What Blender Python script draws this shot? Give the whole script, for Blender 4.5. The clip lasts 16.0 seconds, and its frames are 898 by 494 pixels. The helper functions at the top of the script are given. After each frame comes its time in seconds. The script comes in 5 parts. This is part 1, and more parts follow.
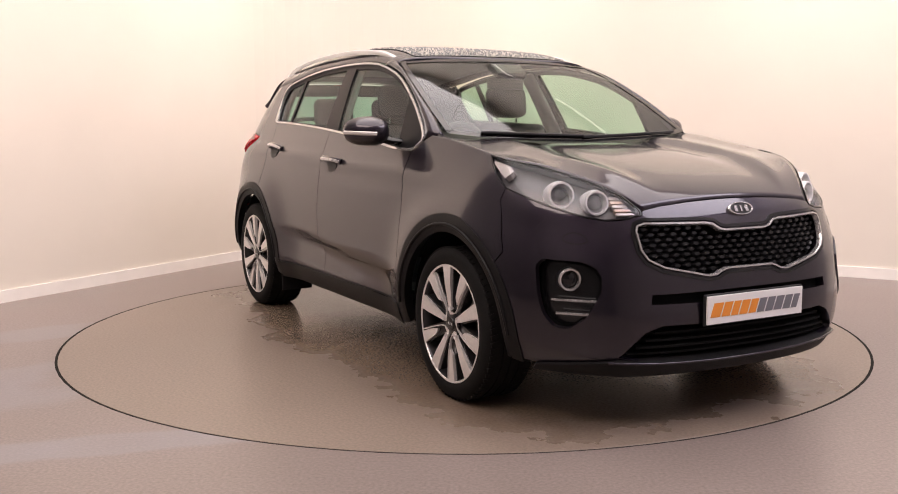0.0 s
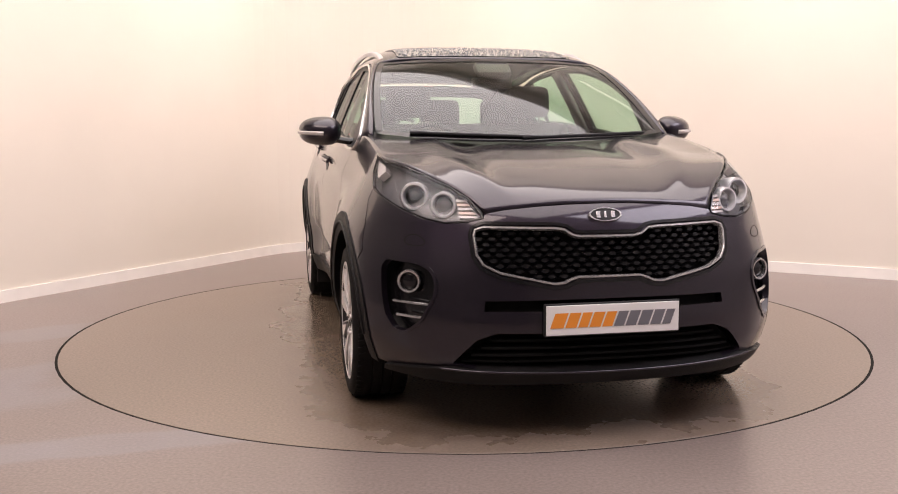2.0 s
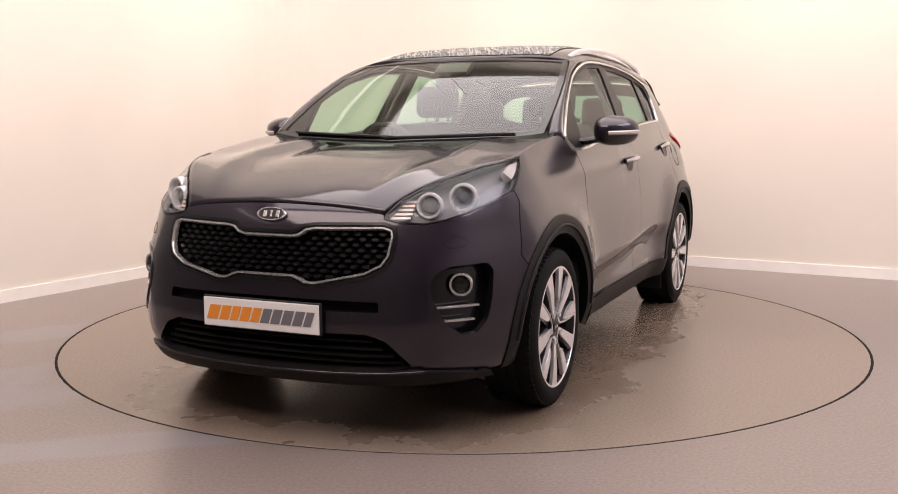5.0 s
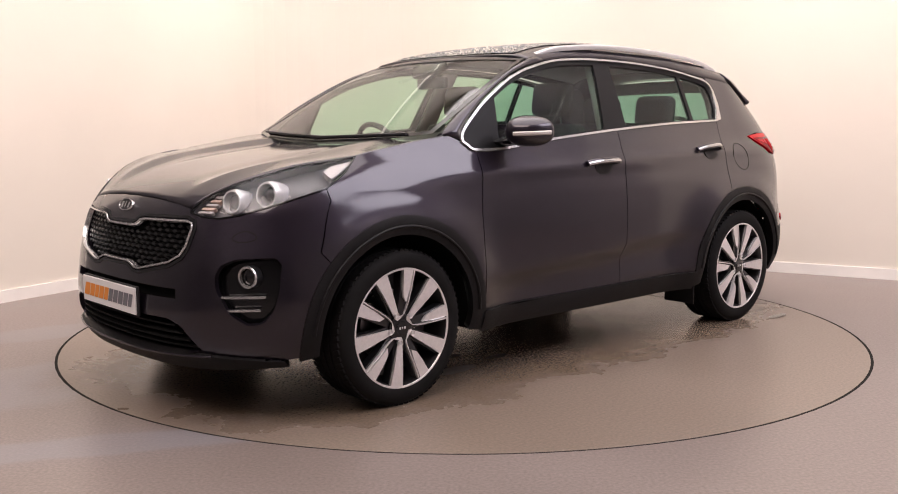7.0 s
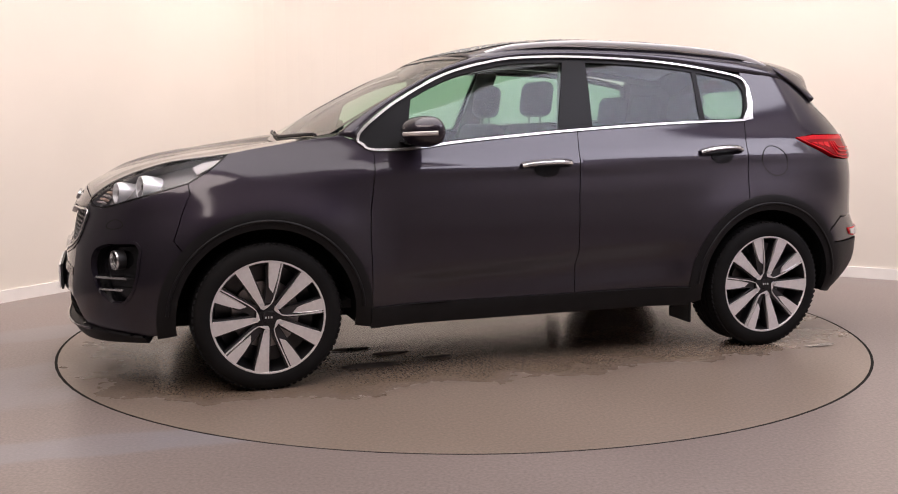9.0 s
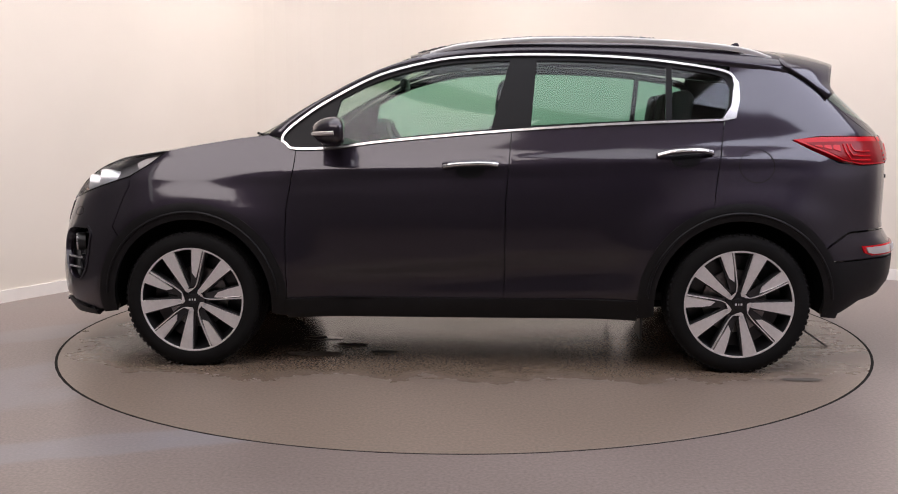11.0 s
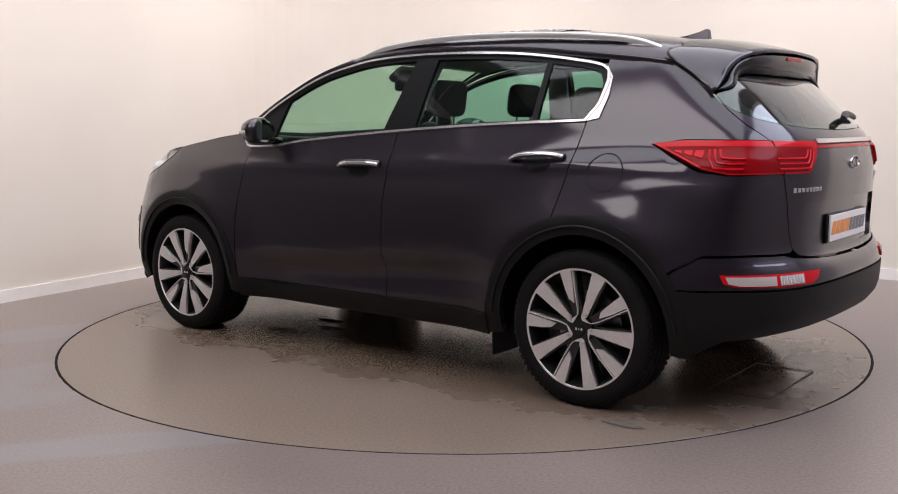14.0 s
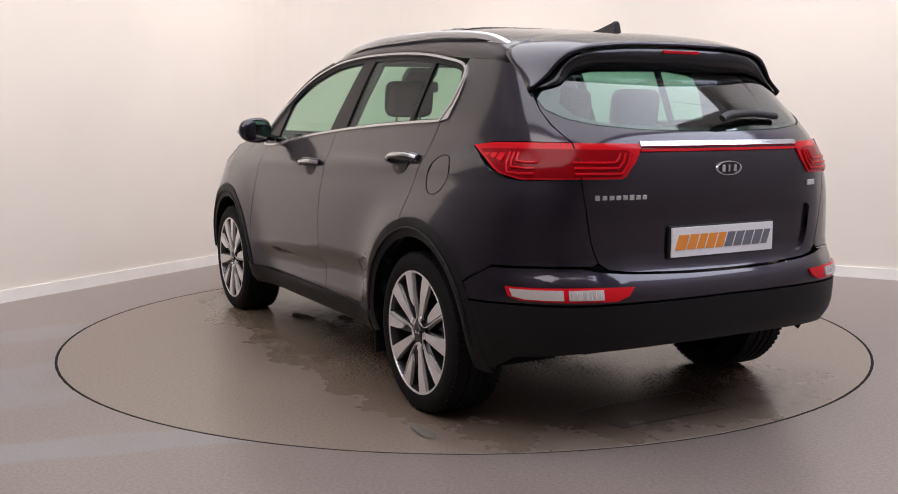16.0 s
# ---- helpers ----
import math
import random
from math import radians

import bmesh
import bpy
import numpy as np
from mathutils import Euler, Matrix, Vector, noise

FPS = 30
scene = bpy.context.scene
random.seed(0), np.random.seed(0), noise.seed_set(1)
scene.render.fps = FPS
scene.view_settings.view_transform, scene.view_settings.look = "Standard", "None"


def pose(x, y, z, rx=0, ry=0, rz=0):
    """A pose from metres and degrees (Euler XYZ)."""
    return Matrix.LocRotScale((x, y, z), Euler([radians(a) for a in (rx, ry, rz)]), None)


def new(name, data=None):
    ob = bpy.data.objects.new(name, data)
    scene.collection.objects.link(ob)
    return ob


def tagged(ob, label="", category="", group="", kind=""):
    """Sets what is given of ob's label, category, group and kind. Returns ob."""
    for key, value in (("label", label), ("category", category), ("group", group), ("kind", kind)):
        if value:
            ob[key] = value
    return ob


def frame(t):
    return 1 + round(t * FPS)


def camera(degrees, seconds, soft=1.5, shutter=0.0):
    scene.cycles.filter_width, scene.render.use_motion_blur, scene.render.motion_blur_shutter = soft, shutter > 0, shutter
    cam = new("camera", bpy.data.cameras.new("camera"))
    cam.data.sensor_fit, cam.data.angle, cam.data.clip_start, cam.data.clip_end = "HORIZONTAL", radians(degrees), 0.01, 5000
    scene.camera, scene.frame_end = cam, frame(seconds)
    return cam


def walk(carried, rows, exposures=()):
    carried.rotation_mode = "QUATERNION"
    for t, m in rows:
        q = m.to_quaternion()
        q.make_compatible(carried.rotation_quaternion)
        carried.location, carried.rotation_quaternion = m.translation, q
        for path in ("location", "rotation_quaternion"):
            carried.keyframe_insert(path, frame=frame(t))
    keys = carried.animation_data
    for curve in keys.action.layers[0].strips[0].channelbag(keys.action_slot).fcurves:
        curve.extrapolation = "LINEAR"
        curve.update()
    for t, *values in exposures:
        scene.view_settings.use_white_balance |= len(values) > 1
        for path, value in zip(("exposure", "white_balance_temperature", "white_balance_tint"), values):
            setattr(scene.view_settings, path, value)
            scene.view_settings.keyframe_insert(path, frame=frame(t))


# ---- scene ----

from mathutils import geometry

cam = camera(49.44, 16.0, soft=1.0)
CAM_POSE = pose(0.0, -5.7094, 1.2071, 90 - 7.2311, 0, 0.7559) @ pose(0, 0, 0, 0, 0, -0.1885)
walk(cam, [(0.0, CAM_POSE), (16.0, CAM_POSE)], exposures=[(0.0, 0.20, 6340, 14), (6.5, 0.18, 6240, 13), (9.2, 0.05, 6020, 11), (11.3, -0.07, 5700, 8), (16.0, -0.08, 5600, 7)])

# ---- light: a closed showroom bay lit by added lamps out of view ----
world = bpy.data.worlds.new("world")
world.use_nodes = True
world.node_tree.nodes["Background"].inputs[0].default_value = (1.0, 0.93, 0.86, 1)
world.node_tree.nodes["Background"].inputs[1].default_value = 0.05
scene.world = world

CORNER = Vector((-1.22, 4.27, 0))
ALONG_L = Vector((-0.486, -0.874, 0)).normalized()   # along the left wall, towards the camera
ALONG_R = Vector((0.874, -0.486, 0)).normalized()    # along the right wall, towards the camera
ROOM_L, ROOM_R, ROOM_H = 12.0, 11.0, 5.7


def room(a, b, z=0.0):
    """A place in the bay: metres along the left and the right wall from their corner."""
    return CORNER + ALONG_L * a + ALONG_R * b + Vector((0, 0, z))


LAMP_TURN = math.atan2(ALONG_L.y, ALONG_L.x)
# added, unseen lamps near the ceiling that brighten the two pale walls; (along the left wall, along the right wall,
# their aim)
ADDED_WASHERS = [((1.9, 1.15), (1.9, 0)), ((4.6, 1.15), (4.6, 0)), ((7.3, 1.15), (7.3, 0)), ((1.15, 1.9), (0, 1.9)), ((1.15, 4.6), (0, 4.6)), ((1.15, 7.3), (0, 7.3))]
ADDED_WASHER_POWER = 16.8


def added_washer_pose(at, aim):
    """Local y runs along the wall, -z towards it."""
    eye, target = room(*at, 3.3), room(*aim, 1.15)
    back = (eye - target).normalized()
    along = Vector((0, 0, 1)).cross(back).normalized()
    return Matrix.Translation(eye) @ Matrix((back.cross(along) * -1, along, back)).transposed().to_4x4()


for at, aim in ADDED_WASHERS:
    lamp = bpy.data.lights.new("added_washer_light", "AREA")
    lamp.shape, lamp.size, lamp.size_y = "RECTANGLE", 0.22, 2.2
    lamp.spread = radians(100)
    lamp.energy, lamp.color = ADDED_WASHER_POWER, (1.0, 0.815, 0.71)
    new("added_washer_light", lamp).matrix_world = added_washer_pose(at, aim) @ Matrix.Translation((0, 0, -0.02))

# broad warm and cool panels under the ceiling, on the camera's side of the turntable: unseen, added as fill
ADDED_LAMPS = [((9.0, 3.2), 195.0, (1.0, 0.79, 0.70)), ((3.2, 9.0), 200.0, (0.93, 0.87, 1.0))]   # place, power, colour
BOX_WIDE, BOX_TALL = 3.4, 5.6


def added_lamp_pose(at):
    turn = LAMP_TURN if at[0] > at[1] else LAMP_TURN + math.pi / 2
    return Matrix.Translation(room(*at, ROOM_H - 0.25)) @ Matrix.Rotation(turn, 4, "Z")


for at, power, tone in ADDED_LAMPS:
    lamp = bpy.data.lights.new("added_soft_light", "AREA")
    lamp.shape, lamp.size, lamp.size_y = "RECTANGLE", BOX_WIDE, BOX_TALL
    lamp.energy, lamp.color = power, tone
    new("added_soft_light", lamp).matrix_world = added_lamp_pose(at) @ Matrix.Translation((0, 0, -0.02))

# a broad, dim luminous panel over the turntable: unseen, added to brighten bonnet and windscreen
PANEL_WIDE, PANEL_DEEP = 6.6, 6.6
PANEL_POSE = Matrix.Translation(room(3.65, 3.65, ROOM_H - 0.12)) @ Matrix.Rotation(LAMP_TURN, 4, "Z")
lamp = bpy.data.lights.new("added_ceiling_light", "AREA")
lamp.shape, lamp.size, lamp.size_y = "RECTANGLE", PANEL_WIDE, PANEL_DEEP
lamp.energy, lamp.color = 150.0, (1.0, 0.90, 0.90)
new("added_ceiling_light", lamp).matrix_world = PANEL_POSE @ Matrix.Translation((0, 0, -0.02))

# ---- materials ----
def material(name, color, rough=0.5, metal=0.0, coat=0.0, noise_amount=0.0, noise_scale=20.0, bump=0.0, bump_scale=200.0,
             emission=None, strength=0.0, coat_rough=0.03, spec=0.5, rough_var=0.0):
    m = bpy.data.materials.new(name)
    m.use_nodes = True
    nt = m.node_tree
    p = nt.nodes["Principled BSDF"]
    p.inputs["Base Color"].default_value = (*color, 1)
    p.inputs["Roughness"].default_value = rough
    p.inputs["Metallic"].default_value = metal
    p.inputs["Coat Weight"].default_value = coat
    p.inputs["Coat Roughness"].default_value = coat_rough
    p.inputs["Specular IOR Level"].default_value = spec
    if emission:
        p.inputs["Emission Color"].default_value = (*emission, 1)
        p.inputs["Emission Strength"].default_value = strength
    if noise_amount or bump or rough_var:
        tc = nt.nodes.new("ShaderNodeTexCoord")
    if noise_amount or rough_var:
        a = nt.nodes.new("ShaderNodeTexNoise")
        a.inputs["Scale"].default_value = noise_scale
        a.inputs["Detail"].default_value = 6
        nt.links.new(tc.outputs["Object"], a.inputs["Vector"])
        if noise_amount:
            r = nt.nodes.new("ShaderNodeValToRGB")
            lo, hi = 1 - noise_amount, 1 + noise_amount
            r.color_ramp.elements[0].position, r.color_ramp.elements[1].position = 0.3, 0.7
            r.color_ramp.elements[0].color = (*[c * lo for c in color], 1)
            r.color_ramp.elements[1].color = (*[min(1, c * hi) for c in color], 1)
            nt.links.new(a.outputs["Fac"], r.inputs["Fac"])
            nt.links.new(r.outputs["Color"], p.inputs["Base Color"])
        if rough_var:
            q = nt.nodes.new("ShaderNodeMapRange")
            q.inputs["To Min"].default_value, q.inputs["To Max"].default_value = max(0.02, rough - rough_var), rough + rough_var
            nt.links.new(a.outputs["Fac"], q.inputs["Value"])
            nt.links.new(q.outputs["Result"], p.inputs["Roughness"])
    if bump:
        b = nt.nodes.new("ShaderNodeTexNoise")
        b.inputs["Scale"].default_value = bump_scale
        b.inputs["Detail"].default_value = 4
        nt.links.new(tc.outputs["Object"], b.inputs["Vector"])
        k = nt.nodes.new("ShaderNodeBump")
        k.inputs["Strength"].default_value = bump
        k.inputs["Distance"].default_value = 0.002
        nt.links.new(b.outputs["Fac"], k.inputs["Height"])
        nt.links.new(k.outputs["Normal"], p.inputs["Normal"])
    return m


def glass_material(name, tint, gloss=1.0, rough=0.0, droplets=0.0):
    """A thin pane: tinted see-through with a mirror share that grows at grazing angles."""
    m = bpy.data.materials.new(name)
    m.use_nodes = True
    nt = m.node_tree
    nt.nodes.clear()
    out = nt.nodes.new("ShaderNodeOutputMaterial")
    mix = nt.nodes.new("ShaderNodeMixShader")
    see = nt.nodes.new("ShaderNodeBsdfTransparent")
    see.inputs["Color"].default_value = (*tint, 1)
    shine = nt.nodes.new("ShaderNodeBsdfGlossy")
    shine.inputs["Color"].default_value = (0.95, 0.97, 1.0, 1)
    shine.inputs["Roughness"].default_value = rough
    facing = nt.nodes.new("ShaderNodeLayerWeight")
    facing.inputs["Blend"].default_value = 0.5
    power = nt.nodes.new("ShaderNodeMath")
    power.operation = "POWER"
    power.inputs[1].default_value = 4.0
    share = nt.nodes.new("ShaderNodeMath")
    share.operation = "MULTIPLY_ADD"
    share.inputs[1].default_value, share.inputs[2].default_value = 0.8 * gloss, 0.075 * gloss
    nt.links.new(facing.outputs["Facing"], power.inputs[0])
    nt.links.new(power.outputs[0], share.inputs[0])
    nt.links.new(share.outputs[0], mix.inputs[0])
    nt.links.new(see.outputs[0], mix.inputs[1])
    nt.links.new(shine.outputs[0], mix.inputs[2])
    nt.links.new(mix.outputs[0], out.inputs["Surface"])
    return m


def paint_material(name):
    """Dark metallic paint: fine flakes under a clear coat."""
    m = material(name, (0.03, 0.028, 0.034), rough=0.43, metal=0.85, coat=1.0, coat_rough=0.035, spec=0.2)
    nt = m.node_tree
    p = nt.nodes["Principled BSDF"]
    tc = nt.nodes.new("ShaderNodeTexCoord")
    flakes = nt.nodes.new("ShaderNodeTexVoronoi")
    flakes.inputs["Scale"].default_value = 900
    nt.links.new(tc.outputs["Object"], flakes.inputs["Vector"])
    ramp = nt.nodes.new("ShaderNodeMix")
    ramp.data_type = "RGBA"
    ramp.inputs["A"].default_value = (0.0125, 0.0095, 0.0145, 1)
    ramp.inputs["B"].default_value = (0.0300, 0.0236, 0.0365, 1)
    nt.links.new(flakes.outputs["Color"], ramp.inputs["Factor"])
    nt.links.new(ramp.outputs["Result"], p.inputs["Base Color"])
    dust = nt.nodes.new("ShaderNodeTexNoise")
    dust.inputs["Scale"].default_value = 3.0
    dust.inputs["Detail"].default_value = 8
    nt.links.new(tc.outputs["Object"], dust.inputs["Vector"])
    film = nt.nodes.new("ShaderNodeMapRange")
    film.inputs["To Min"].default_value, film.inputs["To Max"].default_value = 0.06, 0.11
    nt.links.new(dust.outputs["Fac"], film.inputs["Value"])
    p.inputs["Coat IOR"].default_value = 1.56
    nt.links.new(film.outputs["Result"], p.inputs["Coat Roughness"])
    return m


PAINT = paint_material("dark_metallic_paint")
CLADDING = material("black_plastic_cladding", (0.0075, 0.0070, 0.0075), rough=0.48, spec=0.20, bump=0.15, bump_scale=900, noise_amount=0.15, noise_scale=15)
BLACK = material("black_plastic", (0.012, 0.012, 0.013), rough=0.45, noise_amount=0.2, noise_scale=30)
GLOSS_BLACK = material("gloss_black_trim", (0.008, 0.008, 0.009), rough=0.16, coat=0.15, spec=0.4)
SURROUND = material("satin_black_surround", (0.009, 0.009, 0.010), rough=0.34, spec=0.14)
VOID = material("black_liner", (0.004, 0.004, 0.004), rough=0.85, spec=0.15, noise_amount=0.3, noise_scale=20)
CHROME = material("chrome_trim", (0.57, 0.565, 0.56), rough=0.20, metal=0.8, coat=0.5)
MIRROR = material("mirror_silver", (0.90, 0.90, 0.90), rough=0.02, metal=1.0)
SATIN = material("satin_aluminium", (0.72, 0.72, 0.73), rough=0.34, metal=0.6)
RIM_FACE = material("machined_alloy", (0.80, 0.77, 0.76), rough=0.36, metal=0.6, noise_amount=0.05, noise_scale=60)
RIM_DARK = material("dark_alloy", (0.035, 0.034, 0.036), rough=0.35, metal=0.6, coat=0.4)
RUBBER = material("tyre_rubber", (0.0070, 0.0066, 0.0066), rough=0.75, spec=0.16, bump=0.25, bump_scale=300, noise_amount=0.25, noise_scale=9)
STEEL = material("brake_disc_steel", (0.35, 0.33, 0.32), rough=0.35, metal=1.0, noise_amount=0.2, noise_scale=40)
WINDSCREEN = glass_material("windscreen_glass", (0.84, 0.94, 0.80), gloss=0.8)
SIDE_GLASS = glass_material("side_window_glass", (0.52, 0.74, 0.64), gloss=0.5)
PRIVACY = glass_material("privacy_glass", (0.44, 0.66, 0.565), gloss=0.5)
REAR_GLASS = glass_material("rear_window_glass", (0.44, 0.66, 0.565), gloss=1.3)
CLEAR = glass_material("clear_lens", (0.95, 0.96, 0.97), gloss=0.4)
RED_LENS = material("red_lamp_lens", (0.52, 0.006, 0.012), rough=0.14, coat=0.0, spec=0.2)
RED_DARK = material("smoked_red_lens", (0.21, 0.002, 0.005), rough=0.16, coat=0.0, spec=0.15)
CLEAR_LENS = material("white_ribbed_lens", (0.50, 0.46, 0.44), rough=0.15, coat=1.0)
AMBER = material("amber_lens", (0.60, 0.44, 0.36), rough=0.2, coat=0.5)
SILVER = material("lamp_reflector", (0.86, 0.85, 0.86), rough=0.30, metal=0.5)
CELL = material("grille_black", (0.006, 0.006, 0.0065), rough=0.28, spec=0.4, noise_amount=0.2, noise_scale=40)
LAMP_BACK = material("lamp_housing", (0.13, 0.125, 0.13), rough=0.42, metal=0.1, noise_amount=0.1, noise_scale=30)
WHITE_PLATE = material("white_plate", (0.80, 0.79, 0.78), rough=0.3, coat=0.3)
ORANGE = material("orange_print", (0.80, 0.28, 0.03), rough=0.4)
GREY_PRINT = material("grey_print", (0.16, 0.16, 0.18), rough=0.4)
FABRIC = material("black_upholstery", (0.022, 0.021, 0.022), rough=0.75, bump=0.4, bump_scale=350, noise_amount=0.25, noise_scale=25)
DASH = material("grey_dashboard", (0.035, 0.034, 0.034), rough=0.6, bump=0.3, bump_scale=500, noise_amount=0.1)
HEADLINER = material("pale_headliner", (0.30, 0.29, 0.27), rough=0.9, noise_amount=0.05)

# ---- the room's structure ----
def floor_material(name, base, dark, patches):
    """Sealed resin floor: fine speckle, broad stains, gloss that changes; patches: cleaner bluish smears of their own shape."""
    m = material(name, base, rough=0.30)
    nt = m.node_tree
    p = nt.nodes["Principled BSDF"]
    p.inputs["Specular IOR Level"].default_value = 0.45
    tc = nt.nodes.new("ShaderNodeTexCoord")
    fine = nt.nodes.new("ShaderNodeTexNoise")
    fine.inputs["Scale"].default_value, fine.inputs["Detail"].default_value = 75, 7
    broad = nt.nodes.new("ShaderNodeTexNoise")
    broad.inputs["Scale"].default_value, broad.inputs["Detail"].default_value = 0.9, 7
    for n in (fine, broad):
        nt.links.new(tc.outputs["Object"], n.inputs["Vector"])
    mix = nt.nodes.new("ShaderNodeMix")
    mix.data_type = "RGBA"
    mix.inputs["A"].default_value, mix.inputs["B"].default_value = (*dark, 1), (*base, 1)
    r = nt.nodes.new("ShaderNodeMapRange")
    r.inputs["From Min"].default_value, r.inputs["From Max"].default_value = 0.32, 0.68
    nt.links.new(broad.outputs["Fac"], r.inputs["Value"])
    nt.links.new(r.outputs["Result"], mix.inputs["Factor"])
    speck = nt.nodes.new("ShaderNodeMix")
    speck.data_type, speck.blend_type = "RGBA", "OVERLAY"
    speck.inputs["Factor"].default_value = 0.6
    nt.links.new(mix.outputs["Result"], speck.inputs["A"])
    nt.links.new(fine.outputs["Fac"], speck.inputs["B"])
    last = speck.outputs["Result"]
    def math_node(op, a, b):
        n = nt.nodes.new("ShaderNodeMath")
        n.operation = op
        for k, v in enumerate((a, b)):
            if isinstance(v, (int, float)):
                n.inputs[k].default_value = v
            else:
                nt.links.new(v, n.inputs[k])
        return n.outputs[0]

    if patches:
        # three scrubbed tracks where the cars are driven on: middle, way, half width, reach along the way
        wobble = nt.nodes.new("ShaderNodeTexNoise")
        wobble.inputs["Scale"].default_value, wobble.inputs["Detail"].default_value = 2.2, 6
        nt.links.new(tc.outputs["Object"], wobble.inputs["Vector"])

        def along(way, middle):
            n = nt.nodes.new("ShaderNodeVectorMath")
            n.operation = "DOT_PRODUCT"
            n.inputs[1].default_value = (*way, 0)
            nt.links.new(tc.outputs["Object"], n.inputs[0])
            return math_node("SUBTRACT", n.outputs["Value"], way[0] * middle[0] + way[1] * middle[1])

        total = None
        for middle, way, half, reach in (((-2.45, -0.17), (0.84, 0.54), 0.17, 9.0), ((-2.02, -1.26), (0.72, 0.69), 0.34, 9.0), ((-1.32, -2.14), (0.956, 0.292), 0.125, 0.75)):
            across = math_node("DIVIDE", math_node("ABSOLUTE", along((-way[1], way[0]), middle), 0), half)
            ahead = math_node("ABSOLUTE", math_node("SUBTRACT", along(way, middle), -reach + 0.62), 0)
            reachy = math_node("DIVIDE", ahead, reach)
            far = math_node("MAXIMUM", across, reachy)
            edge = math_node("ADD", far, math_node("MULTIPLY", math_node("SUBTRACT", wobble.outputs["Fac"], 0.5), 1.6))
            band = nt.nodes.new("ShaderNodeMapRange")
            band.inputs["From Min"].default_value, band.inputs["From Max"].default_value = 1.15, 0.80
            nt.links.new(edge, band.inputs["Value"])
            total = band.outputs["Result"] if total is None else math_node("MAXIMUM", total, band.outputs["Result"])
        both = math_node("MULTIPLY", total, math_node("ADD", 0.12, math_node("MULTIPLY", wobble.outputs["Fac"], 0.75)))
        wear = nt.nodes.new("ShaderNodeMix")
        wear.data_type = "RGBA"
        wear.inputs["B"].default_value = (0.225, 0.222, 0.245, 1)
        nt.links.new(both, wear.inputs["Factor"])
        nt.links.new(last, wear.inputs["A"])
        last = wear.outputs["Result"]
    damp_shade = None
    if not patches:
        # the top is wet round and under the car: a broad ragged stain, glossier; its darkening also carries the car's
        # shade
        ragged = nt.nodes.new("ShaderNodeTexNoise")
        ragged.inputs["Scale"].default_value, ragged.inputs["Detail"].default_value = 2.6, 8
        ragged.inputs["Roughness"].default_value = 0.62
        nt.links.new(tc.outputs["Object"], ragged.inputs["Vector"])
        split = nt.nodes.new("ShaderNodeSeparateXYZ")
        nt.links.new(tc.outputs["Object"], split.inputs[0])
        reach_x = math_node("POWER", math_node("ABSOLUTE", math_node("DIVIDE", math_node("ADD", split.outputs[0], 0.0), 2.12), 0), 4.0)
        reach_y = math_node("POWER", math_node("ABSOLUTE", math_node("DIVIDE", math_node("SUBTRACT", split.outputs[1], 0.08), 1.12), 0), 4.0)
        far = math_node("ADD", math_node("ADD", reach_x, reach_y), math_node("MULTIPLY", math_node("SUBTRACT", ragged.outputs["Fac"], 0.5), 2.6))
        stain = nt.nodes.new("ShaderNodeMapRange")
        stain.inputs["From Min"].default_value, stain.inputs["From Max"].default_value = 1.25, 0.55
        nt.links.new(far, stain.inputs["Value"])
        damp_shade = stain.outputs["Result"]
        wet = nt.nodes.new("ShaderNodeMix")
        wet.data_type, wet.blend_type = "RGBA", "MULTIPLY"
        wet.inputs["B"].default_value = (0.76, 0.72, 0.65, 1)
        nt.links.new(damp_shade, wet.inputs["Factor"])
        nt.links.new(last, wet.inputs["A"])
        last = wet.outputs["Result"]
    nt.links.new(last, p.inputs["Base Color"])
    gloss = nt.nodes.new("ShaderNodeMapRange")
    gloss.inputs["To Min"].default_value, gloss.inputs["To Max"].default_value = 0.24, 0.42
    nt.links.new(broad.outputs["Fac"], gloss.inputs["Value"])
    rough = gloss.outputs["Result"]
    if damp_shade is not None:
        rough = math_node("SUBTRACT", rough, math_node("MULTIPLY", damp_shade, 0.13))
    nt.links.new(rough, p.inputs["Roughness"])
    bump = nt.nodes.new("ShaderNodeBump")
    bump.inputs["Strength"].default_value, bump.inputs["Distance"].default_value = 0.12, 0.002
    nt.links.new(fine.outputs["Fac"], bump.inputs["Height"])
    nt.links.new(bump.outputs["Normal"], p.inputs["Normal"])
    return m


FLOOR = floor_material("resin_floor", (0.206, 0.170, 0.155), (0.170, 0.138, 0.125), True)
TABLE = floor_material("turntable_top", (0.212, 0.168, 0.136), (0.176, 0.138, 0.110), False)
WALL = material("painted_wall", (0.672, 0.622, 0.550), rough=0.75, bump=0.08, bump_scale=120, noise_amount=0.015, noise_scale=2.0)
# unseen walls, darkened so that the car's sides reflect a dimmer room
UNSEEN_WALL = material("unseen_wall_tone", (0.37, 0.34, 0.33), rough=0.7, bump=0.08, bump_scale=120, noise_amount=0.05, noise_scale=2.0)
UNSEEN_WALL_DARK = material("unseen_wall_dark_tone", (0.11, 0.105, 0.105), rough=0.7, bump=0.08, bump_scale=120, noise_amount=0.05, noise_scale=2.0)
CEILING = material("white_ceiling", (0.80, 0.78, 0.75), rough=0.85, noise_amount=0.02, noise_scale=3)
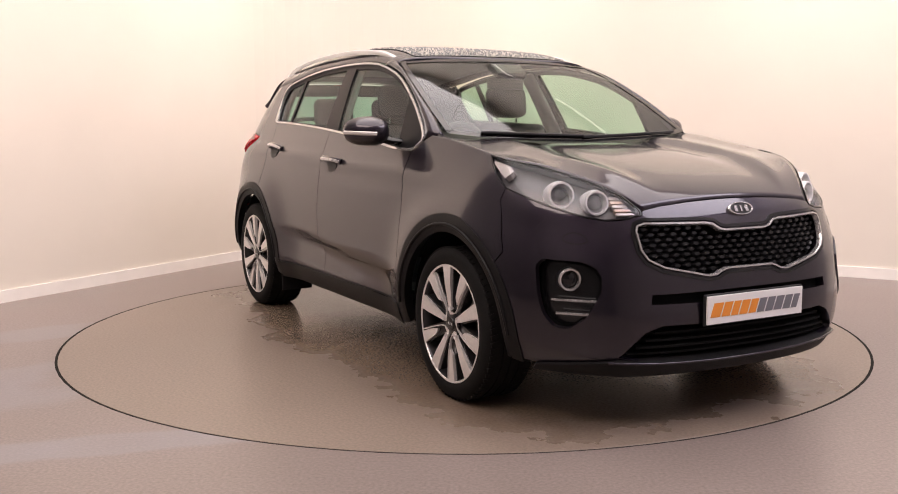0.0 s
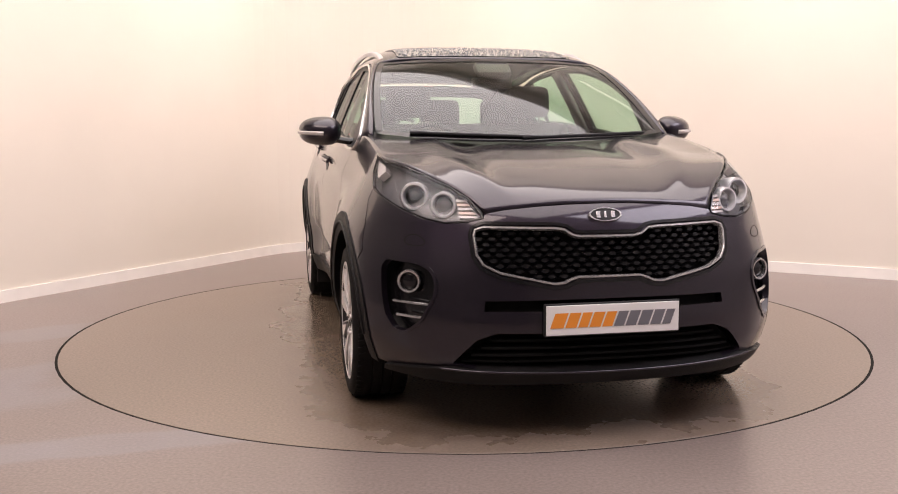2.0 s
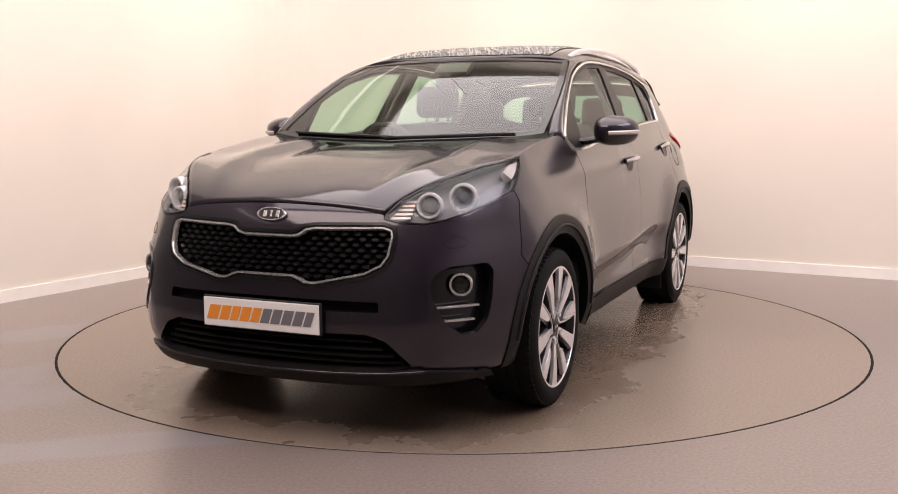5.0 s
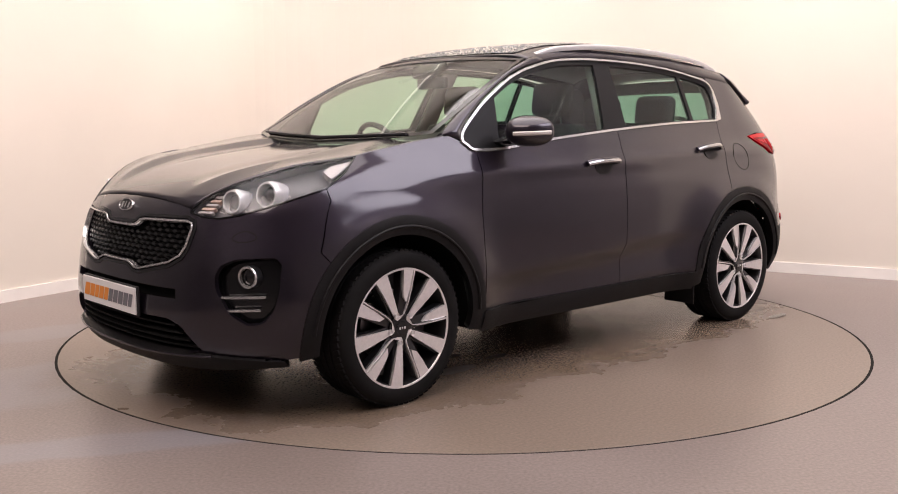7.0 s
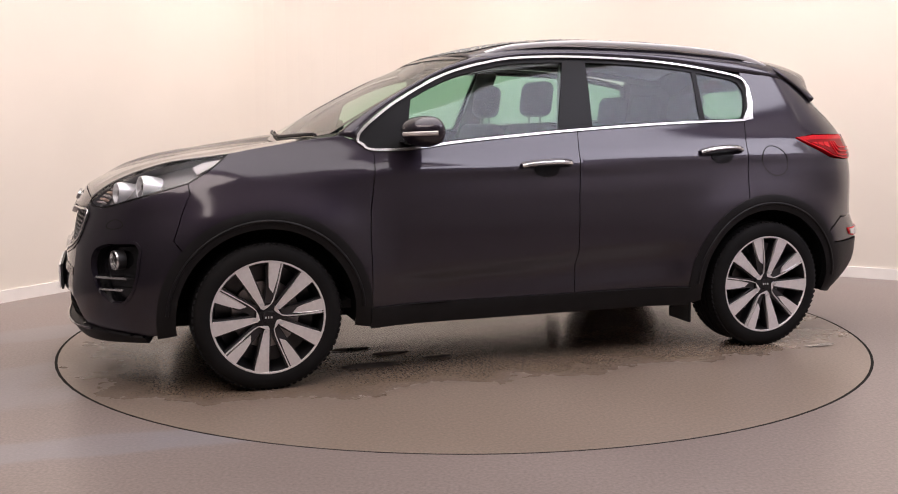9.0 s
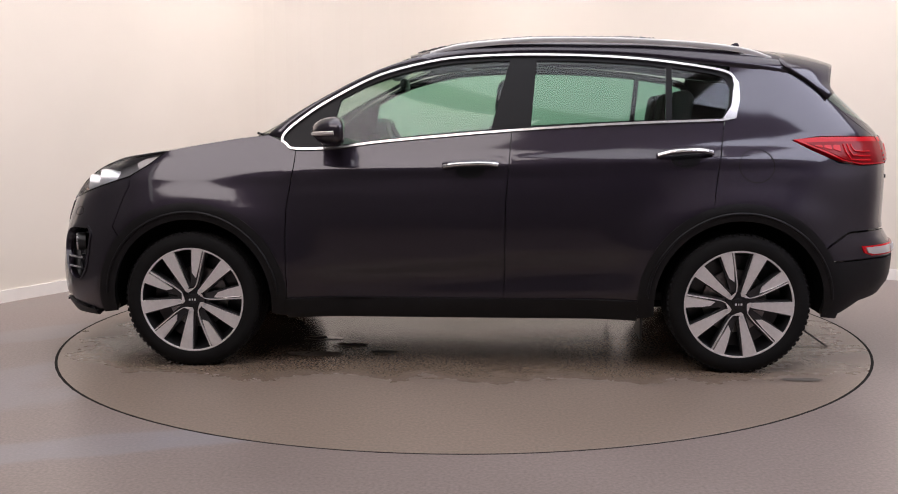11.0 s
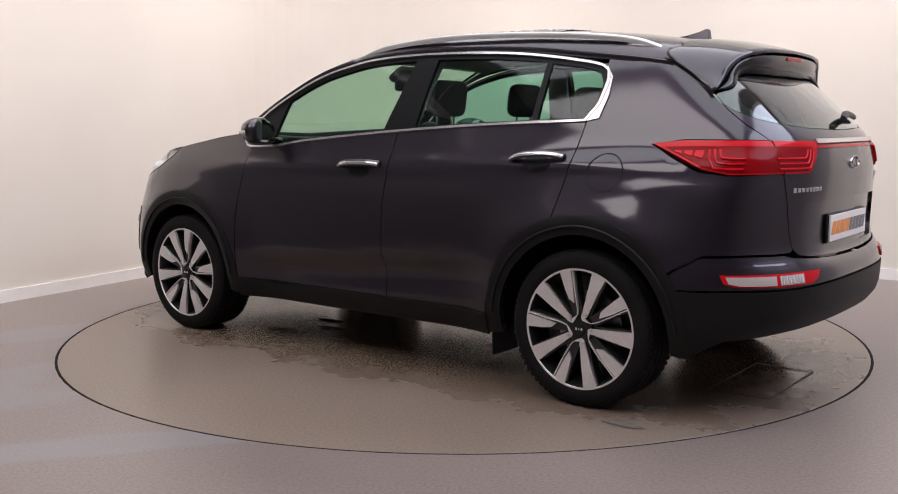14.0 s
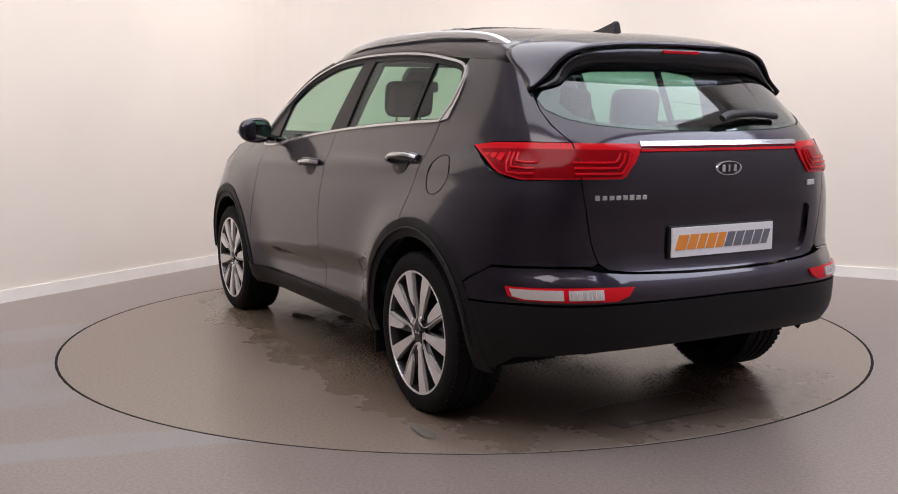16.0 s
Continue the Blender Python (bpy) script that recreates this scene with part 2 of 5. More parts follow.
SKIRT = material("white_skirting", (0.80, 0.77, 0.73), rough=0.35, noise_amount=0.03, noise_scale=8)
SLOT = material("dark_gap", (0.01, 0.009, 0.008), rough=0.8, noise_amount=0.3, spec=0.1)
# glow for the diffusers of the added lamps
PANEL_GLOW = material("lamp_diffuser", (0.8, 0.8, 0.8), rough=0.6, emission=(1, 0.9, 0.8), strength=1.5)


def mesh_object(name, verts, faces, mat, parent=None, label="", smooth=False, normals=None):
    me = bpy.data.meshes.new(name)
    me.from_pydata([tuple(v) for v in verts], [], faces)
    me.materials.append(mat)
    me.update()
    if smooth:
        me.shade_smooth()
    if normals is not None:
        me.normals_split_custom_set_from_vertices(normals)
    ob = new(name, me)
    ob.parent = parent
    if label:
        ob["label"] = label
    return ob


def part(name, bm, mat, parent=None, label="", smooth=None):
    """Links a bmesh as one mesh object under a thing or a part; smooth: the angle in degrees below which edges are shaded round."""
    me = bpy.data.meshes.new(name)
    bmesh.ops.recalc_face_normals(bm, faces=bm.faces)
    if smooth is not None:
        for f in bm.faces:
            f.smooth = True
        for e in bm.edges:
            e.smooth = e.is_manifold and e.calc_face_angle(0) < radians(smooth)
    bm.to_mesh(me)
    bm.free()
    me.materials.append(mat)
    ob = new(name, me)
    ob.parent = parent
    if label:
        ob["label"] = label
    return ob


def box(bm, size, at=(0, 0, 0), rot=None, bevel=0.0, segments=2):
    m = Matrix.Translation(at) @ (rot if rot else Matrix()) @ Matrix.Diagonal((*size, 1))
    made = bmesh.ops.create_cube(bm, size=1.0, matrix=m)["verts"]
    if bevel:
        edges = list({e for v in made for e in v.link_edges})
        bmesh.ops.bevel(bm, geom=edges, offset=bevel, segments=segments, affect="EDGES", profile=0.5)


def lathe(bm, profile, steps=48, m=Matrix()):
    """Turns (radius, height) points round the y axis."""
    rings = []
    for i in range(steps):
        a = 2 * math.pi * i / steps
        rings.append([bm.verts.new(m @ Vector((r * math.cos(a), h, r * math.sin(a)))) for r, h in profile])
    for i in range(steps):
        p, q = rings[i], rings[(i + 1) % steps]
        for k in range(len(profile) - 1):
            bm.faces.new((p[k], p[k + 1], q[k + 1], q[k]))


def sweep(bm, path, section, ups, closed=False):
    """Carries a flat section (across, up) along a path; ups: the outward direction at each point."""
    rings, n = [], len(path)
    for i in range(n):
        a = path[(i - 1) % n] if closed or i else path[0]
        b = path[(i + 1) % n] if closed or i < n - 1 else path[-1]
        t = (Vector(b) - Vector(a)).normalized()
        u = Vector(ups[i]).normalized()
        side = t.cross(u).normalized()
        u = side.cross(t).normalized()
        rings.append([bm.verts.new(Vector(path[i]) + side * c + u * d) for c, d in section])
    k = len(section)
    for i in range(n if closed else n - 1):
        p, q = rings[i], rings[(i + 1) % n]
        for j in range(k):
            bm.faces.new((p[j], p[(j + 1) % k], q[(j + 1) % k], q[j]))
    if not closed:
        bm.faces.new(rings[0][::-1])
        bm.faces.new(rings[-1])


def tube_section(r, n=8, flat=1.0):
    return [(r * math.cos(2 * math.pi * i / n), r * flat * math.sin(2 * math.pi * i / n)) for i in range(n)]


PALE_L, PALE_R = 4.7, 8.0    # where the pale paint ends along the two walls, out of view


def wall_line(radius=1.3, inset=0.0):
    """The line of the two walls that show, with their rounded corner; inset: metres into the room."""
    r = radius - inset
    arc = [(radius - r * math.sin(math.pi / 2 * i / 16), radius - r * math.cos(math.pi / 2 * i / 16)) for i in range(17)]
    return [room(PALE_L, inset)] + [room(a, b) for a, b in arc] + [room(inset, PALE_R)]


def wall_strip(name, inner, outer, z0, z1, mat, label):
    verts, faces, n = [], [], len(inner)
    for p, q in zip(inner, outer):
        verts += [(p.x, p.y, z0), (p.x, p.y, z1), (q.x, q.y, z1), (q.x, q.y, z0)]
    for i in range(n - 1):
        for k in range(4):
            a, b = i * 4 + k, i * 4 + (k + 1) % 4
            faces.append((a, b, b + 4, a + 4))
    faces += [(0, 1, 2, 3), tuple(range(4 * n - 1, 4 * n - 5, -1))]
    ob = mesh_object(name, verts, faces, mat)
    return tagged(ob, label, "wall", kind="structure")


tagged(wall_strip("wall_north", wall_line(), wall_line(inset=-0.15), 0, ROOM_H, WALL, "plain cream painted wall with a rounded corner"), category="wall")
right = [room(0, PALE_R), room(0, ROOM_R), room(ROOM_L, ROOM_R)]
right_out = [room(-0.15, PALE_R), room(-0.15, ROOM_R + 0.15), room(ROOM_L, ROOM_R + 0.15)]
wall_strip("wall_east", right, right_out, 0, ROOM_H, UNSEEN_WALL, "plain unseen wall closing the bay, toned for the car's reflections")
rear = [room(ROOM_L, ROOM_R), room(ROOM_L, 0), room(PALE_L, 0)]
rear_out = [room(ROOM_L + 0.15, ROOM_R), room(ROOM_L + 0.15, -0.15), room(PALE_L, -0.15)]
wall_strip("wall_south", rear, rear_out, 0, ROOM_H, UNSEEN_WALL_DARK, "plain unseen wall closing the bay, dark to dim the car's reflections")
tagged(wall_strip("baseboard", wall_line(inset=0.016), wall_line(inset=0.001), 0.0, 0.085, SKIRT, "white painted skirting board along the wall"), category="skirting board")

TABLE_R = 2.2453


def disc_with_hole(name, radius, mat, z):
    """The bay's floor, with a round opening for the turntable."""
    n, verts, faces = 96, [], []
    corners = [room(-0.15, -0.15), room(ROOM_L + 0.15, -0.15), room(ROOM_L + 0.15, ROOM_R + 0.15), room(-0.15, ROOM_R + 0.15)]
    ring = [Vector((radius * math.cos(2 * math.pi * k / n), radius * math.sin(2 * math.pi * k / n))) for k in range(n)]
    outer = []
    for v in ring:
        d, best = v.normalized(), 1e9
        for k in range(4):
            a, b = corners[k].xy, corners[(k + 1) % 4].xy
            hit = geometry.intersect_line_line_2d(Vector((0, 0)), d * 40, a, b)
            if hit:
                best = min(best, hit.length)
        outer.append(d * best)
    for p in ring:
        verts.append((p.x, p.y, z))
    for p in outer:
        verts.append((p.x, p.y, z))
    for p in ring:
        verts.append((p.x, p.y, z - 0.12))
    for k in range(n):
        q = (k + 1) % n
        faces += [(k, n + k, n + q, q), (k, q, 2 * n + q, 2 * n + k)]
    # the corners of the room
    base = len(verts)
    for c in corners:
        k = min(range(n), key=lambda i: (outer[i] - c.xy).length)
        pair = [i for i in ((k - 1) % n, k, (k + 1) % n)]
        verts.append((c.x, c.y, z))
        idx = len(verts) - 1
        for a, b in ((pair[0], pair[1]), (pair[1], pair[2])):
            if abs((outer[a] - c.xy).cross(outer[b] - c.xy)) > 1e-4:
                faces.append((n + a, idx, n + b))
    return mesh_object(name, verts, faces, mat)


tagged(disc_with_hole("floor", TABLE_R + 0.010, FLOOR, 0.0), "worn brown-grey resin floor with pale bluish smears", "floor", kind="structure")
bm = bmesh.new()
bmesh.ops.create_circle(bm, cap_ends=True, segments=96, radius=TABLE_R + 0.1, matrix=Matrix.Translation((0, 0, -0.12)))
tagged(part("pit_floor", bm, SLOT), "dark pit under the turntable", "floor", kind="structure")
ceil = [room(-0.15, -0.15, ROOM_H), room(ROOM_L + 0.15, -0.15, ROOM_H), room(ROOM_L + 0.15, ROOM_R + 0.15, ROOM_H), room(-0.15, ROOM_R + 0.15, ROOM_H)]
tagged(mesh_object("ceiling", ceil + [v + Vector((0, 0, 0.1)) for v in ceil], [(0, 1, 2, 3), (4, 7, 6, 5), (0, 4, 5, 1), (1, 5, 6, 2), (2, 6, 7, 3), (3, 7, 4, 0)], CEILING),
       "plain white unseen ceiling with added lamp panels", "ceiling", kind="structure")


def lamp_fixture(name, label, category, group, wide, deep, pose_matrix):
    """An added, unseen lamp: a shallow tray with a glowing diffuser that faces -z."""
    thing = tagged(new(name), label, category, group)
    bm = bmesh.new()
    for sx, sy, px, py in ((wide + 0.08, 0.03, 0, deep / 2 + 0.02), (wide + 0.08, 0.03, 0, -deep / 2 - 0.02), (0.03, deep + 0.01, wide / 2 + 0.02, 0), (0.03, deep + 0.01, -wide / 2 - 0.02, 0)):
        box(bm, (sx, sy, 0.07), (px, py, 0.03), bevel=0.004)
    box(bm, (wide + 0.08, deep + 0.07, 0.01), (0, 0, 0.068))
    part("housing", bm, SKIRT, thing)
    bm = bmesh.new()
    box(bm, (wide, deep, 0.012), (0, 0, 0.03))
    part("diffuser", bm, PANEL_GLOW, thing)
    for side in (1, -1):
        foot = pose_matrix @ Vector((side * (wide * 0.4 if wide > deep else 0), side * (0 if wide > deep else deep * 0.4), 0.06))
        tall = ROOM_H - foot.z
        bm = bmesh.new()
        bmesh.ops.create_cone(bm, segments=8, radius1=0.006, radius2=0.006, depth=tall, matrix=pose_matrix.inverted() @ Matrix.Translation(foot + Vector((0, 0, tall / 2))))
        part("suspension_rod", bm, SKIRT, thing)
    thing.matrix_world = pose_matrix
    return thing


# unseen lamp bodies added to go with the wall lights
for at, aim in ADDED_WASHERS:
    lamp_fixture("added_wall_washer", "unseen added wall-washing lamp under the ceiling", "wall lamp", "wall washers", 0.22, 2.2, added_washer_pose(at, aim))
for at, power, tone in ADDED_LAMPS:
    lamp_fixture("added_soft_box", "unseen added soft box lamp hung under the ceiling", "studio lamp", "soft boxes", BOX_WIDE, BOX_TALL, added_lamp_pose(at))
lamp_fixture("added_ceiling_panel", "unseen added dim luminous panel under the ceiling", "ceiling lamp", "", PANEL_WIDE, PANEL_DEEP, PANEL_POSE)

# ---- the turntable ----
turntable = tagged(new("turntable"), "round flush turntable with a brown resin top and wet patches", "turntable")
bm = bmesh.new()
lathe(bm, [(0.0005, 0), (0.6, 0), (1.4, 0), (TABLE_R - 0.006, 0), (TABLE_R - 0.004, -0.002), (TABLE_R - 0.004, -0.1)], 128, Matrix.Rotation(radians(90), 4, "X"))
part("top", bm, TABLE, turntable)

# ---- the car's shape: x ahead, y to its left, z up, from the middle of the wheelbase at the ground ----
def curve(points):
    """A smooth curve through (place, value) pairs, with no overshoot."""
    xs, ys = [p[0] for p in points], [p[1] for p in points]
    d = [(ys[i + 1] - ys[i]) / (xs[i + 1] - xs[i]) for i in range(len(xs) - 1)]
    m = [d[0]] + [0 if d[i - 1] * d[i] <= 0 else 2 * d[i - 1] * d[i] / (d[i - 1] + d[i]) for i in range(1, len(d))] + [d[-1]]

    def value(x):
        if x <= xs[0]:
            return ys[0] + m[0] * (x - xs[0])
        if x >= xs[-1]:
            return ys[-1] + m[-1] * (x - xs[-1])
        i = max(k for k in range(len(xs) - 1) if xs[k] <= x)
        h = xs[i + 1] - xs[i]
        t = (x - xs[i]) / h
        return ((1 + 2 * t) * (1 - t) ** 2 * ys[i] + t * (1 - t) ** 2 * h * m[i] + t * t * (3 - 2 * t) * ys[i + 1] + t * t * (t - 1) * h * m[i + 1])
    return value


HALF = curve([(0.2, 0.82), (0.28, 0.862), (0.40, 0.893), (0.55, 0.902), (0.70, 0.903), (0.85, 0.892), (0.95, 0.873), (1.02, 0.855), (1.08, 0.835),
              (1.15, 0.808), (1.22, 0.780), (1.35, 0.722), (1.48, 0.660), (1.56, 0.615)])
NOSE = curve([(0.18, 2.10), (0.27, 2.185), (0.35, 2.215), (0.45, 2.218), (0.55, 2.205), (0.65, 2.190), (0.75, 2.172), (0.85, 2.135), (0.90, 2.095),
              (0.95, 2.035), (1.0, 1.965), (1.05, 1.87), (1.1, 1.75)])
TAIL = curve([(0.22, -2.00), (0.27, -2.06), (0.35, -2.155), (0.45, -2.222), (0.57, -2.228), (0.625, -2.215), (0.67, -2.18), (0.72, -2.168), (0.85, -2.174),
              (1.0, -2.182), (1.10, -2.172), (1.15, -2.147), (1.20, -2.102), (1.30, -2.000), (1.40, -1.888), (1.5, -1.77), (1.56, -1.71)])
FX, RX, WZ = 1.335, -1.345, 0.338
S_FRONT, S_REAR, LEN_F, LEN_R = 1.40, -1.45, 1.30, 1.30
MID_F, MID_R = S_FRONT + LEN_F, S_REAR - LEN_R


def smooth(a, b, x):
    t = min(1, max(0, (x - a) / (b - a)))
    return t * t * (3 - 2 * t)


def side_y(x, z):
    """Half the width along the side, between the two corners."""
    bow = 0.012 + 0.036 * smooth(0.92, 1.15, z)
    y = HALF(z) * (1 - bow * (x / 1.1) ** 2 * (1 if x > 0 else 0.55))
    door = smooth(0.95, 0.5, x) * smooth(-1.05, -0.6, x)
    crease = 0.515 + 0.085 * smooth(0.75, -0.95, x)
    y -= 0.042 * door * smooth(crease + 0.015, crease - 0.085, z) * (1 - 0.55 * smooth(crease - 0.10, crease - 0.24, z))
    y += 0.010 * math.exp(-((z - 0.985 - 0.03 * (0.4 - x)) / 0.035) ** 2) * smooth(1.3, 0.7, x)
    return y


def flare(x, z):
    """How far the wheel arches swell out."""
    out = 0
    for wx in (FX, RX):
        r = math.hypot(x - wx, (z - WZ) * 0.95)
        out += 0.040 * math.exp(-((r - 0.44) / (0.085 if r < 0.44 else 0.15)) ** 2) * smooth(1.0, 0.75, z)
    return out


def bezier(p0, p1, p2, p3, t):
    a, b, c, d = (1 - t) ** 3, 3 * t * (1 - t) ** 2, 3 * t * t * (1 - t), t ** 3
    return Vector((a * p0[0] + b * p1[0] + c * p2[0] + d * p3[0], a * p0[1] + b * p1[1] + c * p2[1] + d * p3[1]))


def skin(s, z):
    """The body's outer skin: s runs along the side, round the nose and the tail."""
    flip = 1
    if s > MID_F:
        s, flip = 2 * MID_F - s, -1
    if s < MID_R:
        s, flip = 2 * MID_R - s, -1
    if S_REAR <= s <= S_FRONT:
        return Vector((s, flip * (side_y(s, z) + flare(s, z)), z))
    if s > S_FRONT:
        t, e, x0 = (s - S_FRONT) / LEN_F, NOSE(z), S_FRONT
        a, b = 0.69 + 0.10 * smooth(0.82, 0.60, z), 0.77 + 0.03 * smooth(0.82, 0.60, z)
    else:
        t, e, x0 = (S_REAR - s) / LEN_R, TAIL(z), S_REAR
        a, b = 0.78, 0.91
    y0 = side_y(x0, z)
    slope = (side_y(x0 + 0.01, z) - side_y(x0 - 0.01, z)) / 0.02
    h = a * (e - x0)
    p = bezier((x0, y0), (x0 + h, y0 + slope * h * 0.6), (e, b * y0), (e, 0), t)
    return Vector((p.x, flip * (p.y + flare(p.x, z) * smooth(0.62, 0.28, t)), z))


def skin_normal(s, z, h=0.004):
    u, v = skin(s + h, z) - skin(s - h, z), skin(s, z + h) - skin(s, z - h)
    n = u.cross(v)
    p = skin(s, z)
    n = n.normalized()
    return -n if n.dot(Vector((p.x * 0.35, p.y, 0.05))) < 0 else n


def at_y(y, z, front=True):
    """s of the skin's place with that y, on the nose or the tail."""
    lo, hi = (S_FRONT, MID_F) if front else (MID_R, S_REAR)
    for _ in range(30):
        m = (lo + hi) / 2
        if (skin(m, z).y > abs(y)) == front:
            lo = m
        else:
            hi = m
    m = (lo + hi) / 2
    if y < 0:
        m = 2 * (MID_F if front else MID_R) - m
    return m


def at_x(x, z):
    """s of the skin's place with that x, on the left side."""
    lo, hi = MID_R, MID_F
    for _ in range(30):
        m = (lo + hi) / 2
        if skin(m, z).x < x:
            lo = m
        else:
            hi = m
    return (lo + hi) / 2


def fx(points):
    return [Vector((at_x(x, z), z)) for x, z in points]


def fy(points, front=True):
    return [Vector((at_y(y, z, front), z)) for y, z in points]


def inside(p, poly):
    hit, n = False, len(poly)
    for i in range(n):
        a, b = poly[i], poly[i - 1]
        if (a.y > p.y) != (b.y > p.y) and p.x < (b.x - a.x) * (p.y - a.y) / (b.y - a.y) + a.x:
            hit = not hit
    return hit


def fine(poly, step):
    out = []
    for i, a in enumerate(poly):
        b = poly[(i + 1) % len(poly)]
        n = max(1, math.ceil((b - a).length / step))
        out += [a.lerp(b, k / n) for k in range(n)]
    return out


def rounded(poly, radius=0.012, n=3):
    """The outline with its corners cut round."""
    out, k = [], len(poly)
    for i in range(k):
        a, p, b = poly[i - 1], poly[i], poly[(i + 1) % k]
        u, v = a - p, b - p
        r = min(radius, u.length * 0.45, v.length * 0.45)
        q0, q1 = p + u.normalized() * r, p + v.normalized() * r
        for j in range(n + 1):
            t = j / n
            out.append(q0 * (1 - t) ** 2 + p * 2 * t * (1 - t) + q1 * t * t)
    return out


def inset(poly, d):
    area = sum(poly[i - 1].x * poly[i].y - poly[i].x * poly[i - 1].y for i in range(len(poly)))
    sign, out, k = (1 if area > 0 else -1), [], len(poly)
    for i in range(k):
        a, p, b = poly[i - 1], poly[i], poly[(i + 1) % k]
        u, v = (p - a).normalized(), (b - p).normalized()
        n = Vector((-u.y - v.y, u.x + v.x))
        n = n.normalized() if n.length > 1e-6 else Vector((0, 0))
        out.append(p + n * d * sign)
    return out


def panel(name, outline, mat, parent, label="", holes=(), off=0.0, step=0.04, gap=0.0025, depth=0.02, mirror=False, offset_fn=None):
    """A sheet of the skin inside an outline, with its edges turned in."""
    outer = fine(inset(outline, gap), step)
    rings = [outer] + [fine(inset(h, -gap), step) for h in holes]
    pts, edges = [], []
    for ring in rings:
        b = len(pts)
        pts += ring
        edges += [(b + i, b + (i + 1) % len(ring)) for i in range(len(ring))]
    border = list(pts)
    x0, x1 = min(p.x for p in outer), max(p.x for p in outer)
    z0, z1 = min(p.y for p in outer), max(p.y for p in outer)
    nx, nz = int((x1 - x0) / step) + 1, int((z1 - z0) / step) + 1
    near = np.array([(p.x, p.y) for p in border])
    for i in range(nx + 1):
        for k in range(nz + 1):
            p = Vector((x0 + (i + 0.5) * step, z0 + (k + 0.5) * step))
            if inside(p, rings[0]) and not any(inside(p, h) for h in rings[1:]):
                if np.min((near[:, 0] - p.x) ** 2 + (near[:, 1] - p.y) ** 2) > (0.45 * step) ** 2:
                    pts.append(p)
    v2, _, tris, *_ = geometry.delaunay_2d_cdt(pts, edges, [], 0, 1e-6)
    verts, normals, faces = [], [], []
    for p in v2:
        n = skin_normal(p.x, p.y)
        o = off if offset_fn is None else off + offset_fn(p.x, p.y)
        verts.append(skin(p.x, p.y) + n * o)
        normals.append(n)
    used = {}
    for f in tris:
        c = sum((v2[i] for i in f), Vector((0, 0))) / len(f)
        if inside(c, rings[0]) and not any(inside(c, h) for h in rings[1:]):
            a, b, d = (verts[i] for i in f[:3])
            f = list(f)
            if (b - a).cross(d - a).dot(normals[f[0]]) < 0:
                f = f[::-1]
            faces.append(tuple(f))
            for i in range(len(f)):
                e = (f[i], f[(i + 1) % len(f)])
                used[e] = True
    if depth:
        low = {}
        for a, b in [e for e in used if (e[1], e[0]) not in used]:
            quad = []
            for i in (a, b):
                if i not in low:
                    low[i] = len(verts)
                    verts += [verts[i].copy(), verts[i] - normals[i] * depth]
                    normals += [Vector((0, 0, 0)), Vector((0, 0, 0))]
                quad.append(low[i])
            faces.append((quad[0], quad[0] + 1, quad[1] + 1, quad[1]))
    if mirror:
        verts = [Vector((v.x, -v.y, v.z)) for v in verts]
        normals = [Vector((n.x, -n.y, n.z)) for n in normals]
        faces = [f[::-1] for f in faces]
    return mesh_object(name, verts, faces, mat, parent, label, smooth=True, normals=normals)


def both(name, outline, mat, parent, label="", **more):
    return [panel(name, outline, mat, parent, label, mirror=m, **more) for m in (False, True)]


def trim(name, line, mat, parent, section, off=0.004, closed=False, label="", mirror=False):
    """A strip carried along a line of the skin."""
    path = [skin(p.x, p.y) + skin_normal(p.x, p.y) * off for p in line]
    ups = [skin_normal(p.x, p.y) for p in line]
    if mirror:
        path, ups = [Vector((p.x, -p.y, p.z)) for p in path], [Vector((p.x, -p.y, p.z)) for p in ups]
    bm = bmesh.new()
    sweep(bm, path, section, ups, closed)
    return part(name, bm, mat, parent, label, smooth=50)


def arc(cx, r, a0, a1, n=24, cz=WZ):
    return [(cx + r * math.cos(radians(a0 + (a1 - a0) * i / n)), cz + r * math.sin(radians(a0 + (a1 - a0) * i / n))) for i in range(n + 1)]


def smooth_line(pts, n=6):
    """A Catmull-Rom line through 2D points."""
    out, k = [], len(pts)
    P = [Vector(p) for p in pts]
    for i in range(k - 1):
        p0, p1, p2, p3 = P[max(i - 1, 0)], P[i], P[i + 1], P[min(i + 2, k - 1)]
        for j in range(n):
            t = j / n
            out.append(0.5 * ((2 * p1) + (p2 - p0) * t + (2 * p0 - 5 * p1 + 4 * p2 - p3) * t * t + (3 * p1 - p0 - 3 * p2 + p3) * t ** 3))
    out.append(P[-1])
    return out


car = tagged(new("car"), "dark grey metallic five-door crossover car on a turntable", "car")

# outlines along the side, as (x, z)
BELT = [(0.86, 1.105), (0.815, 1.083), (0.62, 1.088), (0.353, 1.120), (-0.22, 1.167), (-0.77, 1.199), (-1.275, 1.216)]
CROWN = [(-1.325, 1.285), (-1.345, 1.385), (-1.315, 1.446), (-1.17, 1.480), (-0.90, 1.517), (-0.625, 1.536), (-0.316, 1.543), (-0.058, 1.536), (0.146, 1.513),
         (0.413, 1.443), (0.656, 1.321), (0.80, 1.224), (0.872, 1.160), (0.884, 1.122)]
belt = [tuple(p) for p in smooth_line(BELT, 5)]
crown = [tuple(p) for p in smooth_line(CROWN, 5)]
